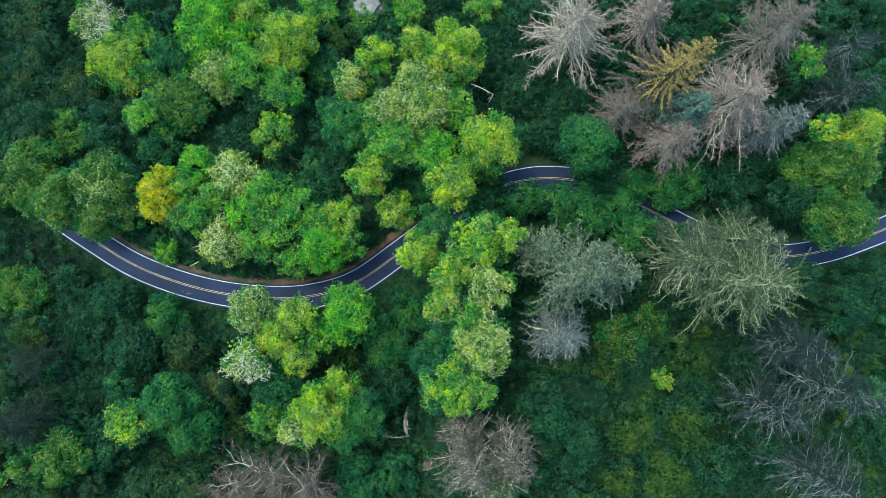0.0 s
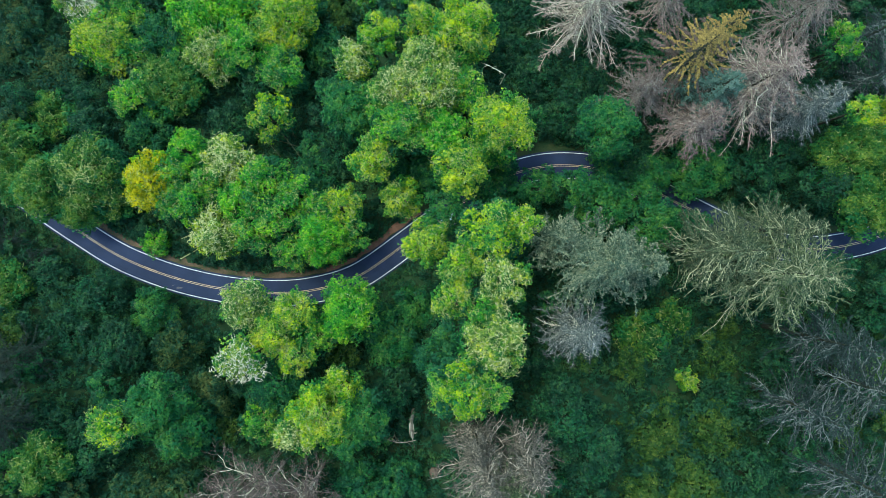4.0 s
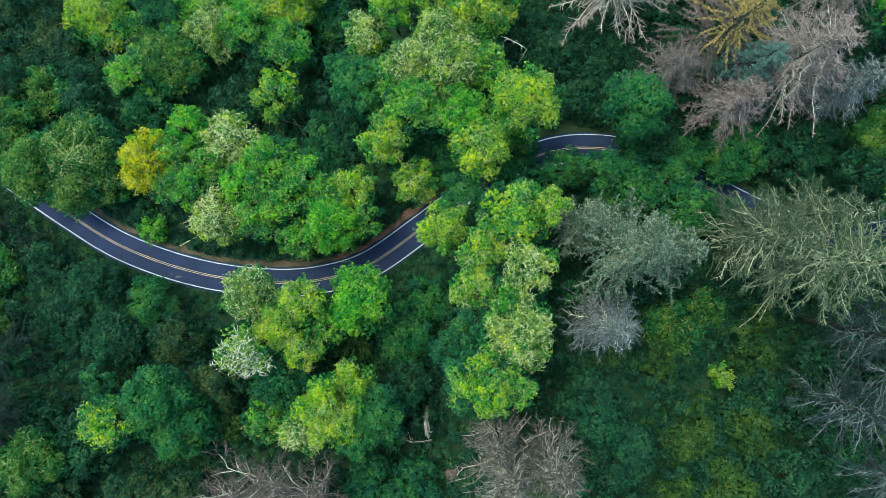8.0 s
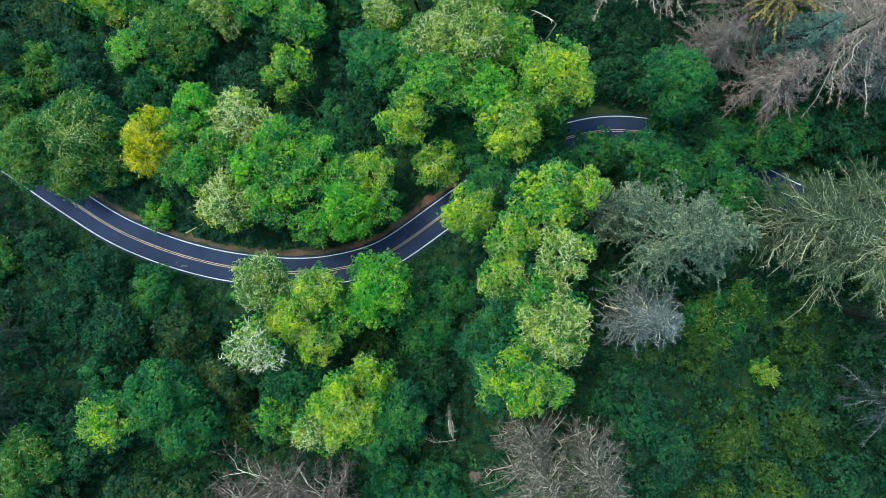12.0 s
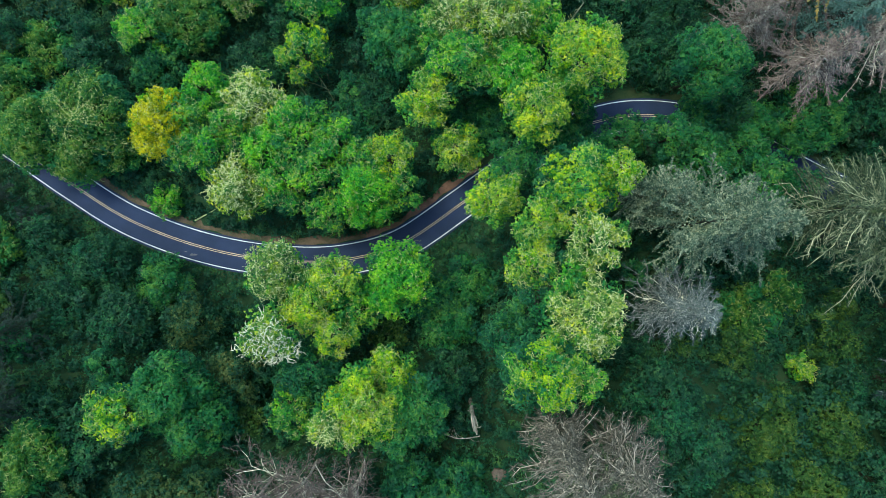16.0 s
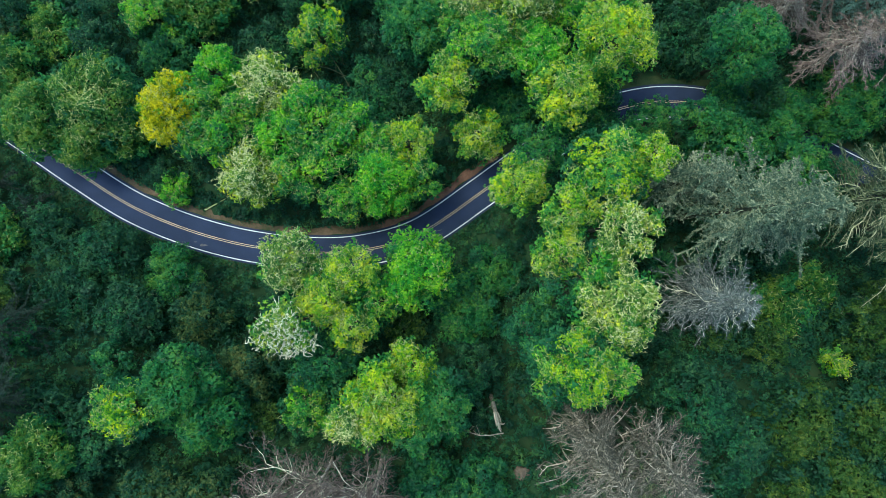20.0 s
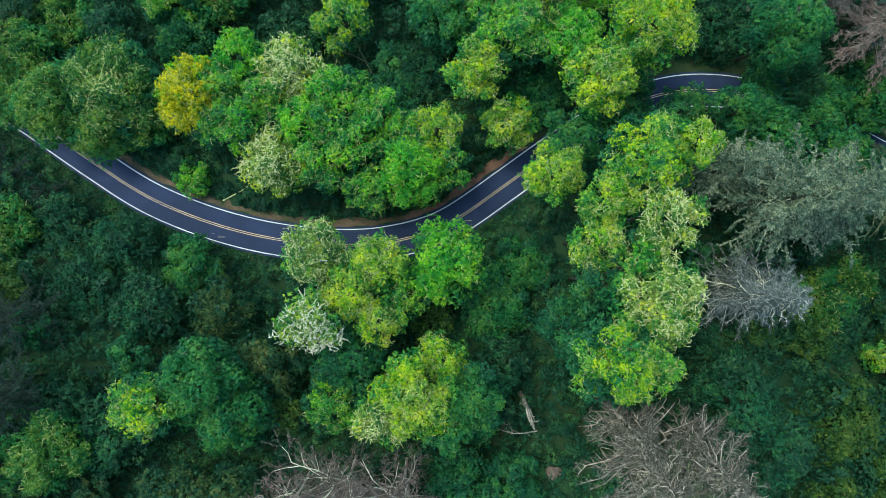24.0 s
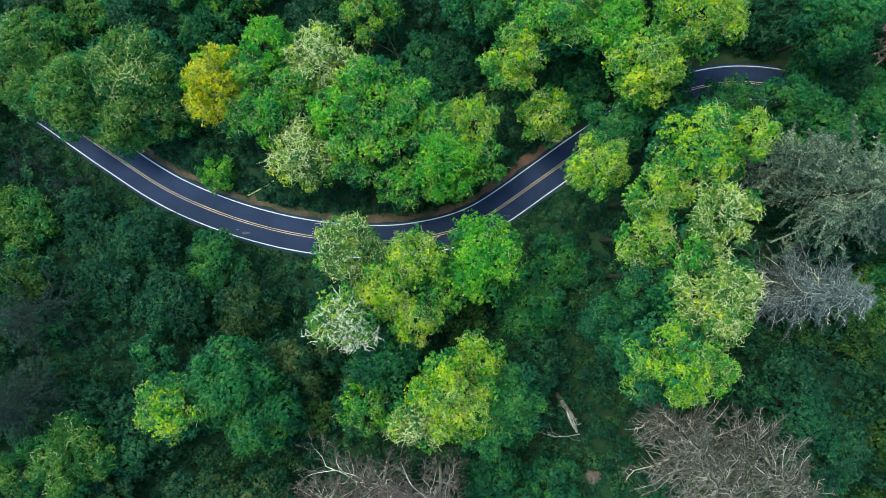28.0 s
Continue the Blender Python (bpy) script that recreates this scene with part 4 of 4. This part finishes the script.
# small clearings: x, y, radius
GLADES = [(-3.2, -47.0, 2.0), (-40.0, 22.5, 5.0), (-34.4, 26.0, 5.5), (-50.0, 29.0, 4.0), (-71.0, 21.5, 4.5), (-58.0, 26.5, 3.0), (-19.7, -21.8, 3.5)]


# ---- lower trees that fill the gaps between the tall ones ----
def build_low_trees():
    rng = np.random.default_rng(11)
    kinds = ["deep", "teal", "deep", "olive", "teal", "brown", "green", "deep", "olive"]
    tall = list(PLACED) + GLADES
    models = [broadleaf(300 + 10 * i, 300, ground_at(300 + 10 * i, 300) + 6.5 + i % 3, 2.6 + 0.3 * (i % 4), k) for i, k in enumerate(kinds)]
    used = set()
    px, py, pr = (np.array([p[i] for p in tall]) for i in range(3))
    for gy in np.arange(-70, 72, 7.4):
        for gx in np.arange(-116, 114, 7.2):
            x, y = gx + rng.uniform(-2.6, 2.6), gy + rng.uniform(-2.6, 2.6)
            gap, pick, pick2, scale, turn = road_gap(x, y)[0], rng.random(), rng.random(), rng.uniform(0.85, 1.4), rng.uniform(0, 360)
            near = (np.hypot(px - x, py - y) - pr).min()
            if gap < HALF + 4.6 or near < 0.3:
                continue
            if x < -72 and y > 14 or x > 32 and 8 < y < 30:
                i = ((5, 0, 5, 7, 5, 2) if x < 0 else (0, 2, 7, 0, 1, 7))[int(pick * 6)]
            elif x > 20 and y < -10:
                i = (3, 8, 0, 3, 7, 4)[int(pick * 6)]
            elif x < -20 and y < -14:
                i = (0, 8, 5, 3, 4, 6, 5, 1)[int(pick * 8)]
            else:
                # deep green is weighted here to paint the shade in the gaps
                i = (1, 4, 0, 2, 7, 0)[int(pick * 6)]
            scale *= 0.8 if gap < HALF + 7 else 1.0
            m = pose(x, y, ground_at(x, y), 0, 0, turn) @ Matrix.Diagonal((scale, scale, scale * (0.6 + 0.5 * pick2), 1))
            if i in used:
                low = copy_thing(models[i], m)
            else:
                low, _ = models[i], used.add(i)
            low.matrix_basis = m
    for i, model in enumerate(models):
        if i not in used:
            model.matrix_basis = pose(-110 + 9 * i, 74, ground_at(-110 + 9 * i, 74))


build_low_trees()


# ---- snags, logs and stones ----
def snag(name, points, radius, mat, label, category, twigs=6, spread=1.4, seed=1):
    rng = np.random.default_rng(seed)
    thing = new(name)
    thing.location = points[0]
    pts = [np.array(p, float) - np.array(points[0], float) for p in points]
    tagged(thing, label, category)
    part("trunk", tapered(pts, list(np.linspace(radius, radius * 0.3, len(pts))), 8), mat, thing)
    for _ in range(twigs):
        k = rng.integers(1, len(pts))
        p = pts[k - 1] + (pts[k] - pts[k - 1]) * rng.uniform(0.2, 1.0)
        d = unit(rng.normal(0, 1, 3) * np.array([1, 1, 0.5]) + unit(pts[k] - pts[k - 1]) * 0.7)
        q = p + d * spread * rng.uniform(0.4, 0.8)
        e = q + unit(d + rng.normal(0, 0.6, 3)) * spread * rng.uniform(0.3, 0.6)
        part("branch", tapered([p, q, e], [radius * 0.35, radius * 0.25, radius * 0.08], 5), mat, thing)
    return thing


trunk = snag("dead_snag", [(-7.9, -35.8, ground_at(-7.9, -35.8) - 0.3), (-7.88, -36.0, 20.4), (-7.65, -37.0, 22.8), (-7.4, -37.9, 24.4)], 0.40, DULL_BARK, "broken weathered dead trunk leaning among shrubs", "dead tree", 7, 1.0, 3)
for i in range(7):
    a = i * 0.9
    lean = Vector((0.2, -0.85, 1.9)).normalized()
    foot = Vector((-7.86 + 0.34 * math.cos(a), -36.1 + 0.34 * math.sin(a), 20.9 + 0.35 * (i % 3)))
    tip = foot + lean * (2.3 + 0.5 * (i % 4)) + Vector((0.12 * math.cos(a), 0.12 * math.sin(a), 0))
    part("splinter", tapered([Vector(p) - trunk.location for p in (foot, (foot + tip) / 2, tip)], [0.10, 0.08, 0.02], 5), (PALE_GREY, DULL_BARK, GREY_BARK)[i % 3], trunk)
snag("fallen_branch", [(-6.9, -38.3, 23.8), (-8.6, -38.6, 23.9), (-10.6, -38.9, 23.4), (-13.2, -38.2, 22.6)], 0.09, DULL_BARK, "pale bare fallen branch caught on a dead trunk", "branch", 8, 1.8, 4)
snag("fallen_log", [(-60.8, -4.2, 3.1), (-57.6, -2.5, 3.3), (-54.8, -0.7, 3.8)], 0.16, PALE_BARK, "pale fallen log lying beside the road verge", "log", 4, 1.0, 5)
for i, (a, b, lift) in enumerate((((-38.9, 19.0), (-42.6, 23.8), 8.0), ((-33.9, 18.3), (-37.2, 23.8), 8.0), ((-35.0, 21.6), (-42.2, 22.4), 7.0), ((-35.8, 23.4), (-35.7, 26.6), 7.5))):
    za = ground_at(*a)
    snag("bare_sapling", [(*a, za - 0.2), (a[0] * 0.6 + b[0] * 0.4, a[1] * 0.6 + b[1] * 0.4 + 0.3, za + 0.45 * lift), (*b, za + lift)], 0.10, CREAM_BARK, "thin pale leaning bare sapling in a dark gap", "sapling", 5, 1.5, 20 + i)
snag("dead_sapling", [(10.9, 35.2, ground_at(10.9, 35.2) - 0.2), (11.3, 34.9, 11.5), (10.4, 34.9, 13.3), (9.0, 35.5, 13.7), (7.0, 36.5, 13.7)], 0.13, WHITE_BARK, "twisted pale dead sapling above the undergrowth", "sapling", 8, 1.2, 31)


def stone(x, y, r, mat, label, seed):
    bm = bmesh.new()
    bmesh.ops.create_icosphere(bm, subdivisions=3, radius=1)
    for v in bm.verts:
        n = v.co.normalized()
        v.co = Vector((n.x * r, n.y * r * 0.8, n.z * r * 0.55)) * (1 + 0.30 * noise.noise(n * 1.6 + Vector((seed, 0, 0))) + 0.10 * noise.noise(n * 4 + Vector((0, seed, 0))))
    rock = part("boulder", bm, mat)
    rock.location = (x, y, ground_at(x, y) + r * 0.35)
    return tagged(rock, label, "rock")


stone(-3.2, -47.0, 1.4, ROCK, "brown weathered boulder among low shrubs", 1)
stone(-19.0, 60.0, 4.2, PALE_ROCK, "large pale grey rock outcrop between trees", 2)
stone(-23.8, 57.2, 2.0, PALE_ROCK, "pale grey boulder beside a rock outcrop", 3)


# ---- the car ----
def build_car(x, y, z, heading):
    paint, n, l = material("pale_blue_car_paint", 0.25)
    n["Principled BSDF"].inputs["Base Color"].default_value = (0.42, 0.60, 0.66, 1)
    n["Principled BSDF"].inputs["Coat Weight"].default_value = 0.6
    glass, n, l = material("tinted_glass", 0.05)
    n["Principled BSDF"].inputs["Base Color"].default_value = (0.015, 0.02, 0.025, 1)
    rubber, n, l = material("tyre_rubber", 0.9)
    n["Principled BSDF"].inputs["Base Color"].default_value = (0.02, 0.02, 0.02, 1)
    lamp, n, l = material("clear_lamp_glass", 0.1)
    n["Principled BSDF"].inputs["Base Color"].default_value = (0.75, 0.76, 0.78, 1)
    red, n, l = material("red_lamp_glass", 0.1)
    n["Principled BSDF"].inputs["Base Color"].default_value = (0.35, 0.02, 0.02, 1)
    alloy, n, l = material("alloy_rim", 0.35)
    n["Principled BSDF"].inputs["Base Color"].default_value, n["Principled BSDF"].inputs["Metallic"].default_value = (0.5, 0.5, 0.52, 1), 1.0
    car = new("car")
    car.matrix_world = pose(x, y, z, 0, 0, heading)
    tagged(car, "pale blue station wagon standing on the asphalt lane under a tree", "car")

    def hull(name, sections, mat, parent, bevel=0.07, label=""):
        bm = bmesh.new()
        rings = [[bm.verts.new((sx, sy * w, sz)) for sy, sz in ((-1, z0), (1, z0), (1, z1), (-1, z1))] for sx, w, z0, z1 in sections]
        for r1, r2 in zip(rings, rings[1:]):
            for k in range(4):
                bm.faces.new((r1[k], r2[k], r2[(k + 1) % 4], r1[(k + 1) % 4]))
        bm.faces.new(rings[0]), bm.faces.new(list(reversed(rings[-1])))
        bmesh.ops.recalc_face_normals(bm, faces=bm.faces)
        bmesh.ops.bevel(bm, geom=bm.edges[:], offset=bevel, segments=2, affect="EDGES", clamp_overlap=True)
        return part(name, bm, mat, parent, label)

    hull("body", ((-2.4, 0.84, 0.38, 0.92), (-2.25, 0.92, 0.30, 1.0), (0.9, 0.93, 0.28, 1.0), (2.05, 0.90, 0.30, 0.90), (2.4, 0.78, 0.38, 0.72)), paint, car)
    hull("cabin", ((-2.2, 0.78, 0.95, 1.0), (-1.95, 0.70, 0.95, 1.62), (0.0, 0.72, 0.95, 1.66), (1.0, 0.76, 0.95, 1.0)), glass, car, 0.04, "dark tinted windows")
    hull("roof", ((-2.0, 0.68, 1.60, 1.68), (-0.9, 0.71, 1.64, 1.72), (0.05, 0.69, 1.62, 1.70)), paint, car, 0.03)
    for sy in (-1, 1):
        hull("roof_rail", ((-1.8, 0.02, 1.70, 1.76), (-0.1, 0.02, 1.70, 1.76)), alloy, car, 0.01).location = (0, sy * 0.6, 0)
        hull("headlight", ((2.22, 0.14, 0.62, 0.76), (2.40, 0.12, 0.62, 0.74)), lamp, car, 0.03).location = (0, sy * 0.62, 0)
        hull("tail_light", ((-2.42, 0.10, 0.70, 0.95), (-2.34, 0.10, 0.70, 0.95)), red, car, 0.02).location = (0, sy * 0.74, 0)
        hull("mirror", ((0.62, 0.09, 1.0, 1.14), (0.80, 0.09, 1.0, 1.12)), paint, car, 0.03).location = (0, sy * 0.98, 0)
        for sx in (-1.45, 1.45):
            bm = bmesh.new()
            bmesh.ops.create_cone(bm, cap_ends=True, segments=24, radius1=0.35, radius2=0.35, depth=0.24, matrix=pose(sx, sy * 0.82, 0.35, 90))
            bmesh.ops.bevel(bm, geom=bm.edges[:], offset=0.03, segments=2, affect="EDGES")
            wheel = part("wheel", bm, rubber, car)
            bm = bmesh.new()
            bmesh.ops.create_cone(bm, cap_ends=True, segments=16, radius1=0.22, radius2=0.20, depth=0.26, matrix=pose(sx, sy * 0.825, 0.35, 90))
            part("rim", bm, alloy, wheel)


near_car = int(np.argmin(np.abs(LINE[:, 0] + 2.0)))
spot = LINE[near_car] - SIDE[near_car] * 1.45
build_car(spot[0], spot[1], float(road_height(spot[0])), math.degrees(math.atan2(ALONG[near_car, 1], ALONG[near_car, 0])))


# ---- undergrowth ----
def build_undergrowth():
    rng = np.random.default_rng(77)
    step = 1.45
    gx, gy = np.meshgrid(np.arange(-118, 116, step), np.arange(-70, 70, step))
    x = gx.ravel() + rng.uniform(-0.9, 0.9, gx.size)
    y = gy.ravel() + rng.uniform(-0.9, 0.9, gx.size)
    gap = road_gap(x, y)
    keep = gap > HALF + 1.9
    # little grows close under the tall crowns
    px, py, pr = (np.array([p[i] for p in PLACED]) for i in range(3))
    shade = np.array([(np.hypot(px - a, py - b) - 0.30 * pr).min() for a, b in zip(x, y)])
    keep &= shade > 0
    x, y, gap = x[keep], y[keep], gap[keep]
    r = rng.uniform(0.8, 1.7, len(x))
    tall = 0.6 + 3.4 * np.clip(0.5 + 0.6 * np.sin(x * 0.27 + 2) * np.cos(y * 0.31), 0, 1) * rng.uniform(0.5, 1.2, len(x))
    tall *= np.clip((gap - HALF - 1.2) / 4.0, 0.25, 1.0)
    for cx, cy, cr in GLADES:
        tall *= np.clip(np.hypot(x - cx, y - cy) / (cr + 2.0), 0.25, 1.0)
    z = ground_height(x, y)
    per = 42
    d = unit(rng.normal(0, 1, (len(x) * per, 3)) + np.array([0, 0, 1.5]))
    rr = np.repeat(r, per)[:, None] * rng.uniform(0.7, 1.05, len(d))[:, None]
    c = np.repeat(np.stack([x, y, z + np.maximum(tall - r * 0.5, 0.1)], axis=1), per, axis=0) + d * rr
    size = np.full(len(c), 0.38)
    d2 = unit(rng.normal(0, 1, (len(x) * 10, 3)) + np.array([0, 0, 1.0]))
    c2 = np.repeat(np.stack([x, y, z + np.maximum(tall - r * 0.5, 0.1)], axis=1), 10, axis=0) + d2 * np.repeat(r, 10)[:, None] * 0.7
    c, d, size = np.concatenate([c, c2]), np.concatenate([d, d2]), np.concatenate([size, np.repeat(r, 10) * 0.52])
    q, shade = leaf_faces(rng, c, d + np.array([0, 0, 0.4]), size)
    me = quad_mesh("undergrowth", q, None, shade)
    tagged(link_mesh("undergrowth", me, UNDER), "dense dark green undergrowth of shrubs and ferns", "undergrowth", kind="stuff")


build_undergrowth()


def build_verge_grass():
    """Low grass and weeds that creep over the verges towards the asphalt."""
    rng = np.random.default_rng(78)
    n = 26000
    i = rng.integers(0, len(LINE), n)
    south = rng.random(n) < 0.6
    out = HALF + 0.55 + np.abs(rng.normal(0, 1.1, n)) + np.where(south, 0.0, 0.9)
    patchy = np.sin(LINE[i, 0] * 0.55) + np.sin(LINE[i, 0] * 0.21 + 1)
    keep = south | (patchy > 0.2)
    i, south, out = i[keep], south[keep], out[keep]
    xy = LINE[i] + SIDE[i] * np.where(south, -out, out)[:, None] + ALONG[i] * rng.uniform(-0.6, 0.6, len(i))[:, None]
    c = np.stack([xy[:, 0], xy[:, 1], road_height(xy[:, 0]) + 0.08 + rng.uniform(0, 0.12, len(i)) * (out - HALF)], axis=1)
    q, shade = leaf_faces(rng, c, np.tile(np.array([0, 0, 1.0]), (len(c), 1)) + rng.normal(0, 0.5, c.shape), 0.42)
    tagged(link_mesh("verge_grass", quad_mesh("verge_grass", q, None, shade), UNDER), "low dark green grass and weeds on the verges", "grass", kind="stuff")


build_verge_grass()
